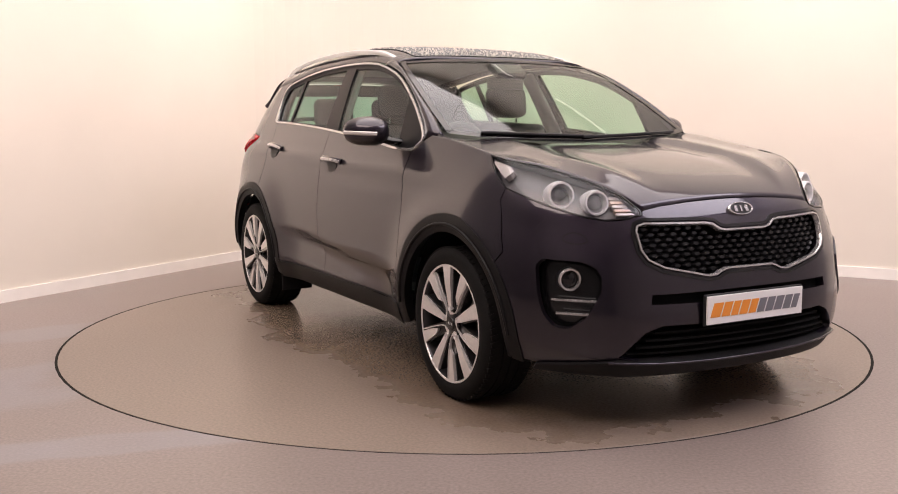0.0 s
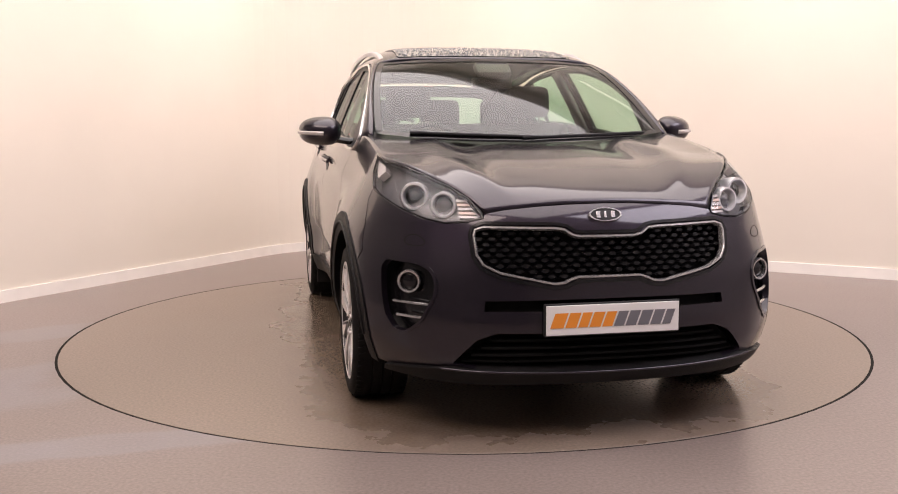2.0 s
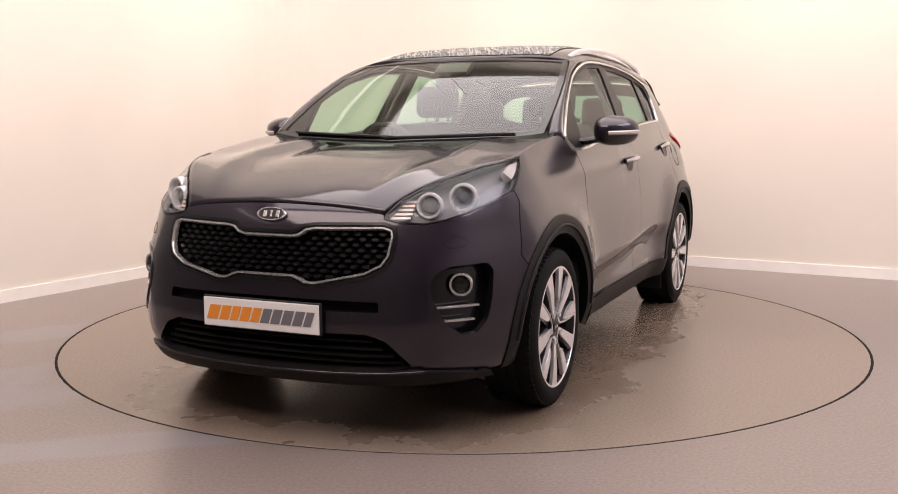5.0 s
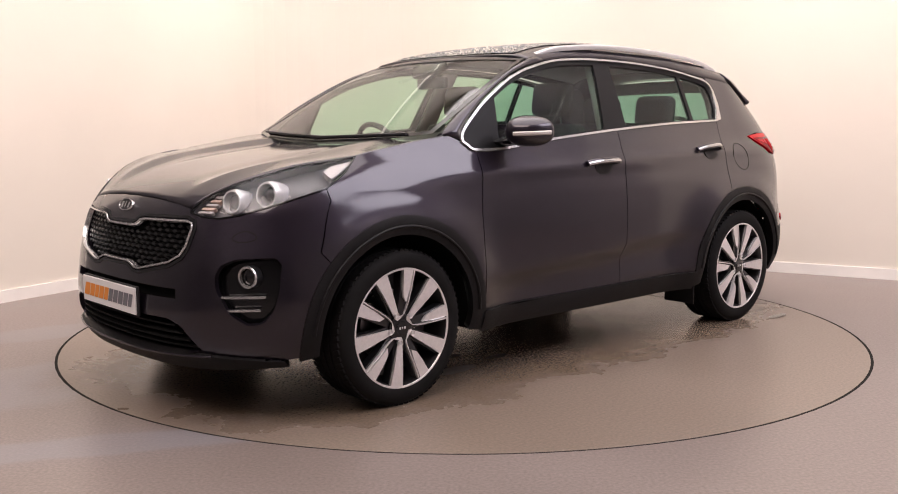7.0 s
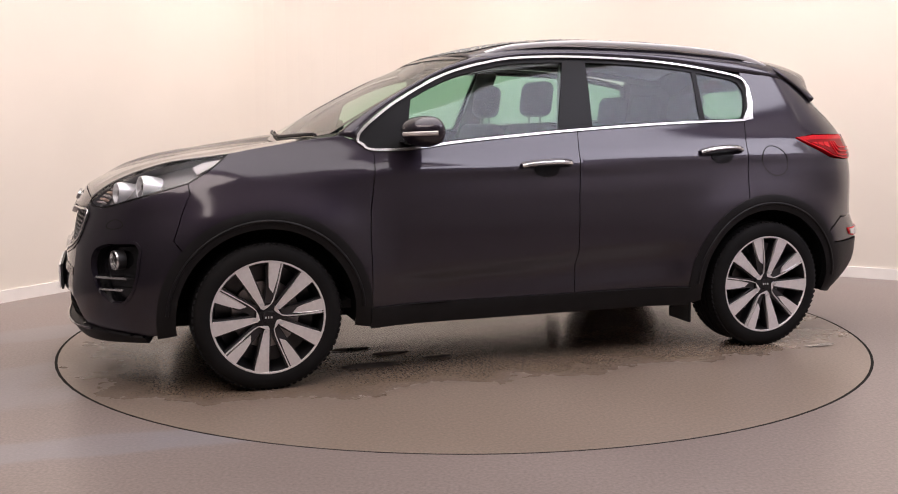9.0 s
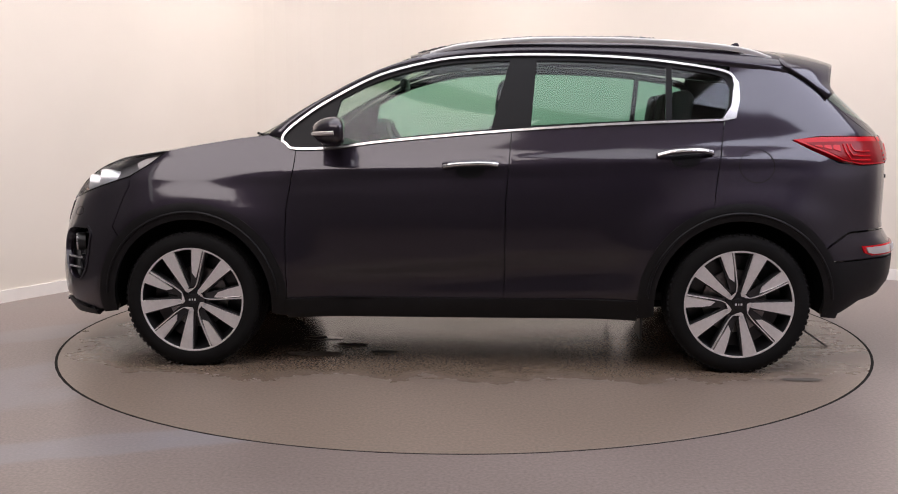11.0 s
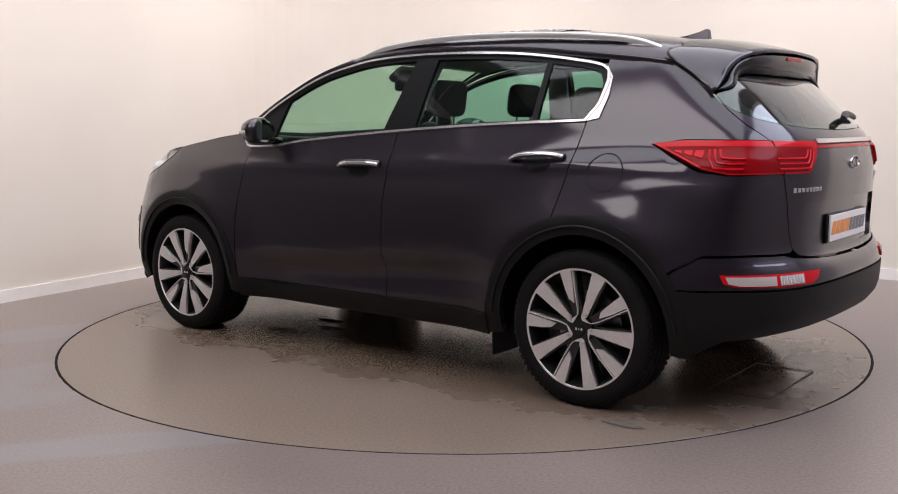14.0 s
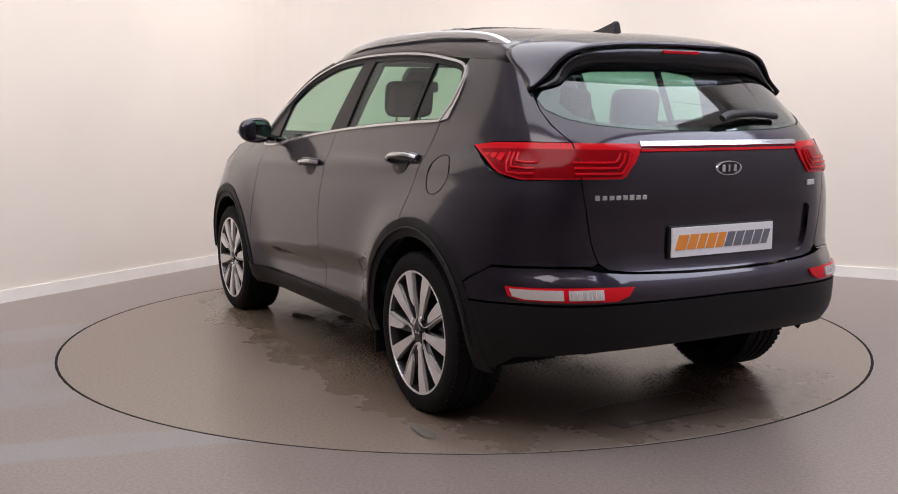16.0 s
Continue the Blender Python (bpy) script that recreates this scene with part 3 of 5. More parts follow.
HOOD_EDGE = [(1.478, 1.073), (1.277, 1.108), (1.09, 1.137), (0.95, 1.152)]
ARCH = 0.425
F_SEAM = [(0.812, 1.083), (0.818, 0.997), (0.850, 0.80), (0.856, 0.681), (0.852, 0.345)]
M_SEAM = [(-0.252, 1.168), (-0.238, 0.98), (-0.225, 0.836), (-0.217, 0.345)]
R_SEAM = [(-1.282, 1.214), (-1.255, 1.05), (-1.213, 0.822)]
LAMP_LOW = [(1.478, 1.073), (1.56, 1.005), (1.66, 0.945)]
NOSE_SEAM = [(1.66, 0.945), (1.655, 0.90), (1.70, 0.80), (1.735, 0.70)]


def cut(line, x0, x1):
    return [p for p in line if min(x0, x1) < p[0] < max(x0, x1)]


front_door = fx([(0.812, 1.085)] + cut(belt, 0.80, -0.245) + M_SEAM[:1] + M_SEAM[1:] + F_SEAM[::-1][:-1])
rear_door = fx(M_SEAM[::-1] + cut(belt, -0.262, -1.275) + R_SEAM + arc(RX, 0.455, 72, 2, 16) + [(-0.888, 0.345)])
fender = fx(HOOD_EDGE + [(0.888, 1.125), (0.86, 1.10)] + F_SEAM + arc(FX, ARCH, 179, 40, 24) + NOSE_SEAM[::-1] + LAMP_LOW[::-1][1:-1])
for m in (False, True):
    panel("front_fender", fender, PAINT, car, mirror=m)
FRONT_DOORS = both("front_door", front_door, PAINT, car)
REAR_DOORS = both("rear_door", rear_door, PAINT, car)

# the bumper's face, as (y, z)
GRILLE = [(0.0, 0.786), (0.105, 0.786), (0.135, 0.792), (0.165, 0.812), (0.20, 0.817), (0.35, 0.820), (0.465, 0.822), (0.495, 0.812), (0.503, 0.79), (0.497, 0.72),
          (0.475, 0.683), (0.415, 0.652), (0.30, 0.628), (0.215, 0.610), (0.175, 0.613), (0.15, 0.625), (0.12, 0.634), (0.0, 0.634)]
grille = fy(GRILLE + [(-y, z) for y, z in GRILLE[::-1][1:-1]])
FOG = [(0.655, 0.665), (0.70, 0.690), (0.80, 0.695), (0.822, 0.66), (0.825, 0.56), (0.815, 0.47), (0.785, 0.415), (0.745, 0.410), (0.695, 0.46), (0.645, 0.56), (0.638, 0.62)]
fog = rounded(fy(FOG), 0.02)
fog_right = [Vector((2 * MID_F - p.x, p.y)) for p in fog]
INTAKE = [(0.0, 0.425), (0.43, 0.430), (0.50, 0.405), (0.585, 0.312), (0.50, 0.292), (0.0, 0.278)]
intake = fy(INTAKE + [(-y, z) for y, z in INTAKE[::-1][1:-1]])
SLIT = [(0.0, 0.552), (0.47, 0.550), (0.475, 0.516), (0.0, 0.514)]
slit = fy(SLIT + [(-y, z) for y, z in SLIT[::-1][1:-1]])
LAMP_FACE = [(0.665, 0.845), (0.60, 0.832), (0.52, 0.838), (0.462, 0.852)]
HOOD_FRONT = [(0.455, 0.870), (0.38, 0.884), (0.25, 0.896), (0.12, 0.902), (0.0, 0.904)]
left_half = fx(arc(FX, ARCH, -8, 40, 8) + NOSE_SEAM[::-1]) + fy([(0.745, 0.880)] + LAMP_FACE + HOOD_FRONT)
lower = fy([(0.0, 0.245), (0.3, 0.247), (0.6, 0.252), (0.75, 0.262)])
half = lower + left_half
bumper = half + [Vector((2 * MID_F - p.x, p.y)) for p in half[::-1][1:-1]]
front_bumper = panel("front_bumper", bumper, PAINT, car, holes=[grille, fog, fog_right, intake, slit], step=0.035, depth=0.035)

# lamps' outlines on the nose
HEADLAMP = fx(LAMP_LOW) + fy([(0.745, 0.880)] + LAMP_FACE) + fy([(0.462, 0.872), (0.500, 0.925), (0.56, 0.968), (0.635, 1.008), (0.70, 1.040)])

# the quarter panel runs from the rear door round to the tailgate
roof_edge = curve([(-1.75, 1.415), (-1.6, 1.445), (-1.45, 1.468), (-1.32, 1.482), (-1.17, 1.499), (-0.90, 1.531), (-0.625, 1.549), (-0.316, 1.556), (-0.058, 1.550), (0.146, 1.528), (0.30, 1.49)])
TAIL_SIDE = [(-1.60, 1.120), (-1.69, 1.074), (-1.815, 1.013), (-1.93, 1.000)]
GATE_SEAM = [(0.625, 1.135), (0.622, 1.005), (0.608, 0.90), (0.588, 0.78), (0.560, 0.70)]
quarter = fx(R_SEAM[::-1] + crown[:11] + [(-1.325, roof_edge(-1.325)), (-1.45, roof_edge(-1.45)), (-1.575, roof_edge(-1.575) + 0.02)])
quarter += fx([(-1.62, 1.46), (-1.70, 1.40), (-1.79, 1.33)]) + fx([(-1.868, 1.258), (-1.940, 1.200)]) + fy([(0.625, 1.137)], False)
quarter += fx([(-1.86, 1.138), (-1.73, 1.138)] + TAIL_SIDE) + fy(GATE_SEAM[1:], False) + fy([(0.58, 0.688), (0.75, 0.690)], False) + fx([(-1.86, 0.685), (-1.775, 0.635), (-1.735, 0.605)] + arc(RX, ARCH, 145, 66, 20))
both("quarter_panel", quarter, PAINT, car)

# tailgate between its seams, below the glass
gate_low = [(0.525, 0.675), (0.45, 0.664), (0.2, 0.655), (0.0, 0.653)]
GLASS_LOW = [(0.600, 1.222), (0.52, 1.199), (0.35, 1.182), (0.0, 1.174)]
GLASS_TIP = [(-1.840, 1.290), (-1.882, 1.258)]
gate = fy(GLASS_LOW[::-1], False) + fx(GLASS_TIP[::-1] + [(-1.842, 1.284), (-1.870, 1.257), (-1.942, 1.200)]) + fy([(0.625, 1.137)] + GATE_SEAM[1:] + gate_low, False)
gate_all = gate + [Vector((2 * MID_R - p.x, p.y)) for p in gate[::-1][1:-1]]
RECESS = [(0.0, 0.886), (0.485, 0.878), (0.505, 0.864), (0.495, 0.75), (0.470, 0.705), (0.42, 0.687), (0.0, 0.678)]
recess = fy(RECESS, False) + fy([(-y, z) for y, z in RECESS[::-1][1:-1]], False)
tailgate = panel("tailgate", gate_all, PAINT, car, holes=[recess])
panel("plate_recess", recess, PAINT, car, "shallow recess round the rear plate", off=-0.014, gap=-0.003, depth=-0.014)
rear_glass_half = fy([(0.0, 1.49), (0.40, 1.485), (0.52, 1.46)], False) + fx([(-1.72, 1.405), (-1.80, 1.330)] + GLASS_TIP) + fy(GLASS_LOW, False)
rear_glass = panel("rear_window", rear_glass_half + [Vector((2 * MID_R - p.x, p.y)) for p in rear_glass_half[::-1][1:-1]], REAR_GLASS, car, off=-0.004, gap=0.004, depth=0,
                   label="tinted rear window glass")
rear_glass.visible_shadow = False
glass_ring = rear_glass_half + [Vector((2 * MID_R - p.x, p.y)) for p in rear_glass_half[::-1][1:-1]]
clear_half = fy([(0.0, 1.415), (0.40, 1.408), (0.49, 1.390), (0.555, 1.345), (0.590, 1.285), (0.570, 1.240), (0.48, 1.212), (0.30, 1.200), (0.0, 1.192)], False)
glass_clear = clear_half + [Vector((2 * MID_R - p.x, p.y)) for p in clear_half[::-1][1:-1]]
panel("glass_edge_band", glass_ring, GLOSS_BLACK, rear_glass, "black printed glass edge", holes=[glass_clear], off=-0.008, gap=0.0, depth=0)

# rear bumper: painted ledge above, black below
ledge = fy([(0.0, 0.648), (0.2, 0.650), (0.45, 0.660), (0.56, 0.670), (0.62, 0.684), (0.75, 0.686)], False) + fx([(-1.86, 0.680), (-1.775, 0.63), (-1.735, 0.60)])
ledge += fx([(-1.745, 0.55), (-1.86, 0.55)]) + fy([(0.80, 0.555), (0.6, 0.556), (0.3, 0.560), (0.0, 0.562)], False)
panel("rear_bumper", ledge + [Vector((2 * MID_R - p.x, p.y)) for p in ledge[::-1][1:-1]], PAINT, car, depth=0.03)
low = fy([(0.0, 0.558), (0.3, 0.556), (0.6, 0.552), (0.80, 0.55)], False) + fx([(-1.86, 0.546), (-1.742, 0.546), (-1.755, 0.42), (-1.76, 0.275)])
low += fx([(-1.84, 0.290)]) + fy([(0.80, 0.345), (0.6, 0.370), (0.3, 0.382), (0.0, 0.385)], False)
panel("rear_bumper_skirt", low + [Vector((2 * MID_R - p.x, p.y)) for p in low[::-1][1:-1]], CLADDING, car, "black plastic lower rear bumper", off=0.004, depth=0.04)

# black arches and sills
def arch_ring(cx, a0, a1):
    return fx(arc(cx, 0.485, a0, a1, 40) + arc(cx, 0.405, a1, a0, 40))


for cx, a0, a1 in ((FX, -9, 189), (RX, -9, 189)):
    for ring, m in zip(both("wheel_arch_trim", arch_ring(cx, a0, a1), CLADDING, car, "black plastic wheel arch trim", off=0.005, step=0.03, gap=0.0, depth=0.05), (False, True)):
        trim("arch_ridge", fx(arc(cx, 0.440, 4, 176, 36)), CLADDING, ring, tube_section(0.007, 8), 0.006, False, "raised ridge", m)
sill = fx([(0.858, 0.352), (-0.865, 0.352), (-0.865, 0.255), (0.858, 0.255)])
both("sill_trim", sill, CLADDING, car, "black plastic sill trim", off=0.012, step=0.05, gap=0.0, depth=0.05)
chin = fy([(0.0, 0.278), (0.50, 0.290), (0.58, 0.300), (0.70, 0.286), (0.80, 0.270)], True) + fy([(0.80, 0.248), (0.5, 0.234), (0.0, 0.230)])
panel("front_skirt", chin + [Vector((2 * MID_F - p.x, p.y)) for p in chin[::-1][1:-1]], CLADDING, car, "black plastic front skirt", off=0.014, gap=0, depth=0.05)

trim("skirt_lip", fy([(0.62 - 1.24 * k / 24, 0.281 + 0.016 * abs(1 - k / 12) ** 2) for k in range(25)]), PAINT, front_bumper, tube_section(0.0055, 8), 0.016, False, "thin painted lip")

# ---- upper body ----
def loft(name, rows, mat, parent, label="", thick=0.0):
    n, verts, faces = len(rows[0]), [v for r in rows for v in r], []
    for i in range(len(rows) - 1):
        for k in range(n - 1):
            faces.append((i * n + k, (i + 1) * n + k, (i + 1) * n + k + 1, i * n + k + 1))
    if Vector((verts[n] - verts[0])).cross(verts[1] - verts[0]).dot(Vector((0, 0, 1))) < 0:
        faces = [f[::-1] for f in faces]
    ob = mesh_object(name, verts, faces, mat, parent, label, smooth=True)
    if thick:
        s = ob.modifiers.new("thickness", "SOLIDIFY")
        s.thickness, s.offset = thick, -1
    return ob


def edge_points(line):
    return [skin(p.x, p.y) for p in line]


hood_left = edge_points(fy([(0.452, 0.872), (0.500, 0.927), (0.56, 0.971), (0.635, 1.011), (0.70, 1.043)]) + fx(HOOD_EDGE[0:1] + [(1.38, 1.091)] + HOOD_EDGE[1:]))


def resample(pts, n):
    d = [0]
    for a, b in zip(pts, pts[1:]):
        d.append(d[-1] + (b - a).length)
    cx, cy, cz = (curve(list(zip(d, [p[k] for p in pts]))) for k in range(3))
    return [Vector((cx(d[-1] * i / n), cy(d[-1] * i / n), cz(d[-1] * i / n))) for i in range(n + 1)]


hood_side = resample(hood_left, 36)
hood_mid = resample([Vector(p) for p in ((2.090, 0, 0.908), (2.05, 0, 0.932), (1.96, 0, 0.968), (1.80, 0, 1.010), (1.55, 0, 1.058), (1.30, 0, 1.092), (1.10, 0, 1.112))], 36)
hood_rows = []
for i, (e, c) in enumerate(zip(hood_side, hood_mid)):
    row = []
    for k in range(-28, 29):
        t = k / 28
        a = abs(t)
        u = i / 36
        p = Vector((c.x + (e.x - c.x) * (0.75 * a * a + 0.25 * a ** 4), e.y * t, c.z + (e.z - c.z) * a ** 2.2))
        edge = 0.60 + 0.14 * (1 - u)
        p.z += smooth(0.0, 0.25, u) * (0.017 * math.exp(-abs((a - edge) / (0.075 if a < edge else 0.13)) ** 1.6) * (1 - a ** 6) - 0.012 * math.exp(-((a - edge + 0.20) / 0.10) ** 2) * u)
        row.append(p)
    hood_rows.append(row)
bonnet = loft("bonnet", hood_rows, PAINT, car, "dark grey metallic bonnet with two creases", 0.012)

SCREEN_SIDE = [Vector(p) for p in ((1.000, 0.722, 1.158), (0.862, 0.712, 1.236), (0.705, 0.695, 1.324), (0.55, 0.672, 1.405), (0.397, 0.642, 1.480), (0.262, 0.605, 1.532))]
SCREEN_MID = [Vector(p) for p in ((1.150, 0, 1.112), (0.95, 0, 1.228), (0.75, 0, 1.338), (0.55, 0, 1.440), (0.42, 0, 1.502), (0.305, 0, 1.556))]
ws_side, ws_mid = resample(SCREEN_SIDE, 24), resample(SCREEN_MID, 24)
screen_rows = [[Vector((c.x + (e.x - c.x) * abs(k / 20) ** 2.4, e.y * k / 20, c.z + (e.z - c.z) * abs(k / 20) ** 2.2)) for k in range(-20, 21)] for e, c in zip(ws_side, ws_mid)]
windscreen = loft("windscreen", screen_rows, WINDSCREEN, car, "clear windscreen with a black band at its edge")
windscreen.visible_shadow = False
# black printed band round the windscreen
for side in (1, -1):
    bm = bmesh.new()
    rows = [[Vector((p.x, side * p.y, p.z)) + Vector((0.001, 0, 0.003)) for p in (r[40], r[40].lerp(r[39], 0.9))] for r in screen_rows]
    vs = [[bm.verts.new(p) for p in r] for r in rows]
    for a, b in zip(vs, vs[1:]):
        bm.faces.new((a[0], a[1], b[1], b[0]))
    part("screen_edge_band", bm, GLOSS_BLACK, windscreen, "black printed glass edge", smooth=60)
bm = bmesh.new()
for lo, hi in ((0, 1), (23, 24)):
    vs = [[bm.verts.new(p + Vector((0.001, 0, 0.003))) for p in screen_rows[i]] for i in (lo, hi)]
    for k in range(40):
        bm.faces.new((vs[0][k], vs[0][k + 1], vs[1][k + 1], vs[1][k]))
part("screen_top_band", bm, GLOSS_BLACK, windscreen, "black printed glass edge", smooth=60)

# the pillar beside the windscreen, from the chrome up to the glass
crown_top = [Vector(p) for p in crown if p[0] > 0.14]
pillar_low = resample([skin(at_x(p.x, p.y + 0.012), p.y + 0.012) for p in crown_top[::-1]], 24)
for side in (1, -1):
    rows = []
    for a, b in zip(pillar_low, resample([Vector((0.985, 0.735, 1.150))] + SCREEN_SIDE[1:-1] + [Vector((0.23, 0.603, 1.540))], 24)):
        mid = a.lerp(b, 0.5) + Vector((0.008, 0.010, 0.010))
        rows.append([Vector((p.x, side * p.y, p.z)) for p in (a, a.lerp(mid, 0.5) + Vector((0.002, 0.004, 0.002)), mid, b.lerp(mid, 0.5) + Vector((0.002, 0.002, 0.003)), b)])
    loft("a_pillar", rows, PAINT, car, thick=0.01)
# cowl under the wipers
cowl_rows = [[Vector((1.115 - 0.12 * abs(t) ** 2.2 + d, 0.755 * t, 1.092 + 0.045 * t * t + h)) for t in (k / 12 for k in range(-12, 13))] for d, h in ((0.055, 0.0), (0.0, 0.004), (-0.06, 0.035))]
loft("cowl", cowl_rows, BLACK, car, "black plastic cowl below the windscreen", 0.02)

ROOF_MID = curve([(-1.70, 1.550), (-1.5, 1.588), (-1.2, 1.630), (-0.8, 1.658), (-0.4, 1.660), (-0.1, 1.641), (0.1, 1.611), (0.30, 1.558)])
roof_rows = []
for i in range(49):
    x = 0.285 - i * (0.285 + 1.62) / 48
    zE, zC = roof_edge(min(x, 0.22)), ROOF_MID(x)
    e = skin(at_x(min(x, 0.24), zE), zE) if x < 0.2 else ws_side[-1].lerp(skin(0.2, roof_edge(0.2)), (0.285 - x) / 0.085 * 0.9 + 0.1)
    row = []
    for k in range(-24, 25):
        t = k / 24
        a = abs(t)
        w = 1 - (1 - a) ** 1.25
        row.append(Vector((x + (e.x - x) * a ** 3, e.y * w * (1 if t >= 0 else -1), zC + (e.z - zC) * (0.26 * a ** 2 + 0.74 * a ** 7))))
    roof_rows.append(row)
loft("roof", roof_rows, PAINT, car, "dark grey metallic roof", 0.012)


def tz(line, x):
    """Height of a line of (x, z) points at x."""
    pts = sorted(line)
    return float(np.interp(x, [p[0] for p in pts], [p[1] for p in pts]))


def span(x0, x1, n):
    return [x0 + (x1 - x0) * i / n for i in range(n + 1)]


# ---- side windows ----
upper = [p for p in crown if p[1] > 1.28]
pane_front = [(x, tz(belt, x) + 0.014) for x in span(0.655, -0.150, 12)] + [(x, tz(upper, x) - 0.024) for x in span(-0.243, 0.60, 14)]
pane_rear = [(x, tz(belt, x) + 0.014) for x in span(-0.345, -1.000, 10)] + [(x, tz(upper, x) - 0.024) for x in span(-1.012, -0.375, 10)]
pane_back = [(x, tz(belt, x) + 0.014) for x in span(-1.030, -1.275, 5)] + [(-1.308, 1.295), (-1.320, 1.375), (-1.295, 1.425)] + [(x, tz(upper, x) - 0.024) for x in span(-1.24, -1.040, 4)]
frame_out = fx([p for p in belt] + crown)
for m in (False, True):
    frame_ob = panel("window_surround", frame_out, SURROUND, car, "satin black window surround", holes=[fx(pane_front), fx(pane_rear), fx(pane_back)], off=-0.004, mirror=m, gap=0, depth=0.02)
    for name, pane, mat in (("front_side_window", pane_front, SIDE_GLASS), ("rear_side_window", pane_rear, PRIVACY), ("quarter_window", pane_back, PRIVACY)):
        w = panel(name, fx(pane), mat, car, "green tinted window pane", off=-0.010, gap=-0.004, depth=0, mirror=m)
        w.visible_shadow = False
    loop = [Vector((at_x(x, z), z)) for x, z in belt + crown]
    trim("window_chrome", loop, CHROME, car, [(-0.0072, -0.004), (0.0072, -0.004), (0.006, 0.005), (-0.006, 0.005)], 0.004, True, "bright chrome window surround strip", m)
    # a wider chrome piece at the rear corner
    side = -1 if m else 1
    corner = [(-1.278, 1.213), (-1.338, 1.225), (-1.362, 1.32), (-1.362, 1.40), (-1.325, 1.452), (-1.337, 1.39), (-1.318, 1.285)]
    panel("window_chrome_corner", fx(corner), CHROME, car, "bright chrome window corner", off=0.006, gap=0, depth=0.01, mirror=m)

# ---- headlamps ----
def turned(profile, m, name, mat, parent, label="", steps=28, smooth_angle=40):
    bm = bmesh.new()
    lathe(bm, profile, steps, m)
    return part(name, bm, mat, parent, label, smooth=smooth_angle)


def facing(at, way):
    """A pose whose y axis points that way."""
    q = Vector(way).to_track_quat("Y", "Z").to_matrix().to_4x4()
    return Matrix.Translation(at) @ q


for side in (1, -1):
    m = side < 0
    base = panel("headlamp", HEADLAMP, LAMP_BACK, car, "clear headlamp with two round projectors", off=-0.052, gap=-0.004, depth=-0.045, mirror=m)
    lens = panel("lens", HEADLAMP, CLEAR, base, "clear outer lens", off=0.0, gap=0.004, depth=0, mirror=m)
    lens.visible_shadow = False
    trim("lamp_edge", fine(inset(HEADLAMP, 0.003), 0.02), GLOSS_BLACK, base, [(-0.0035, -0.012), (0.0035, -0.012), (0.0025, 0.002), (-0.0025, 0.002)], 0.0, True, "thin black lamp edge", m)
    for y, z, r in ((0.700, 0.948, 0.054), (0.597, 0.922, 0.049)):
        s = at_y(y, z)
        p, n = skin(s, z) - skin_normal(s, z) * 0.040, Vector((0.95, 0.28, 0.10))
        at, way = Vector((p.x, side * p.y, p.z)), Vector((n.x, side * n.y, n.z))
        turned([(r * 0.90, -0.075), (r * 1.04, -0.03), (r * 1.08, 0.0), (r * 1.02, 0.020)], facing(at, way), "lamp_pod", SILVER, base, "bright bullet-shaped pod")
        bowl = turned([(r, 0.020), (r * 0.97, 0.026), (r * 0.84, 0.026), (r * 0.80, 0.015), (r * 0.62, -0.02)], facing(at, way), "projector_ring", SILVER, base, "bright metal ring")
        turned([(0.0005, 0.016), (r * 0.3, 0.014), (r * 0.55, 0.004), (r * 0.70, -0.012), (r * 0.72, -0.03)], facing(at, way), "projector", LAMP_BACK if y < 0.65 else GLOSS_BLACK, base, "dark round projector lens")
    panel("daytime_lamp", rounded(fx([(1.50, 1.058), (1.565, 1.018), (1.62, 0.990), (1.64, 1.02), (1.60, 1.040)]), 0.006), CLEAR_LENS, base, "white daytime running lamp", off=-0.012, gap=0, depth=0.03, mirror=m)
    for i in range(5):
        z = 0.862 + i * 0.0155
        y0, y1 = 0.478 + 0.007 * i, 0.548
        panel("indicator_rib", fy([(y0, z), (y1, z), (y1, z + 0.009), (y0 + 0.004, z + 0.009)]), AMBER if i % 2 else CLEAR_LENS, base, "pale amber indicator rib", off=-0.022, gap=0, depth=0.02, mirror=m)

# ---- grille, intakes and fog lamps ----
grille_ob = panel("grille", grille, VOID, car, "black honeycomb grille with a chrome frame", off=-0.045, gap=-0.006, depth=-0.05)
trim("chrome_frame", fine(inset(grille, 0.002), 0.02), CHROME, grille_ob, [(-0.006, -0.014), (0.006, -0.014), (0.0055, 0.004), (0.003, 0.008), (-0.003, 0.008), (-0.0055, 0.004)], 0.0, True, "chrome frame")
trim("black_frame", fine(inset(grille, -0.014), 0.02), GLOSS_BLACK, grille_ob, [(-0.007, -0.01), (0.007, -0.01), (0.006, 0.004), (-0.006, 0.004)], 0.0, True, "gloss black frame")
bm = bmesh.new()
w, h = 0.0235, 0.0105
ring0 = [bm.verts.new((w * c, 0, h * d)) for c, d in ((-1, 0), (-0.45, 0.95), (0.45, 0.95), (1, 0), (0.45, -0.95), (-0.45, -0.95))]
ring1 = [bm.verts.new((w * 0.62 * c, 0.013, h * 0.62 * d + 0.001)) for c, d in ((-1, 0), (-0.45, 0.95), (0.45, 0.95), (1, 0), (0.45, -0.95), (-0.45, -0.95))]
for i in range(6):
    bm.faces.new((ring0[i], ring0[(i + 1) % 6], ring1[(i + 1) % 6], ring1[i]))
bm.faces.new(ring1)
first = part("grille_cell", bm, CELL, grille_ob)
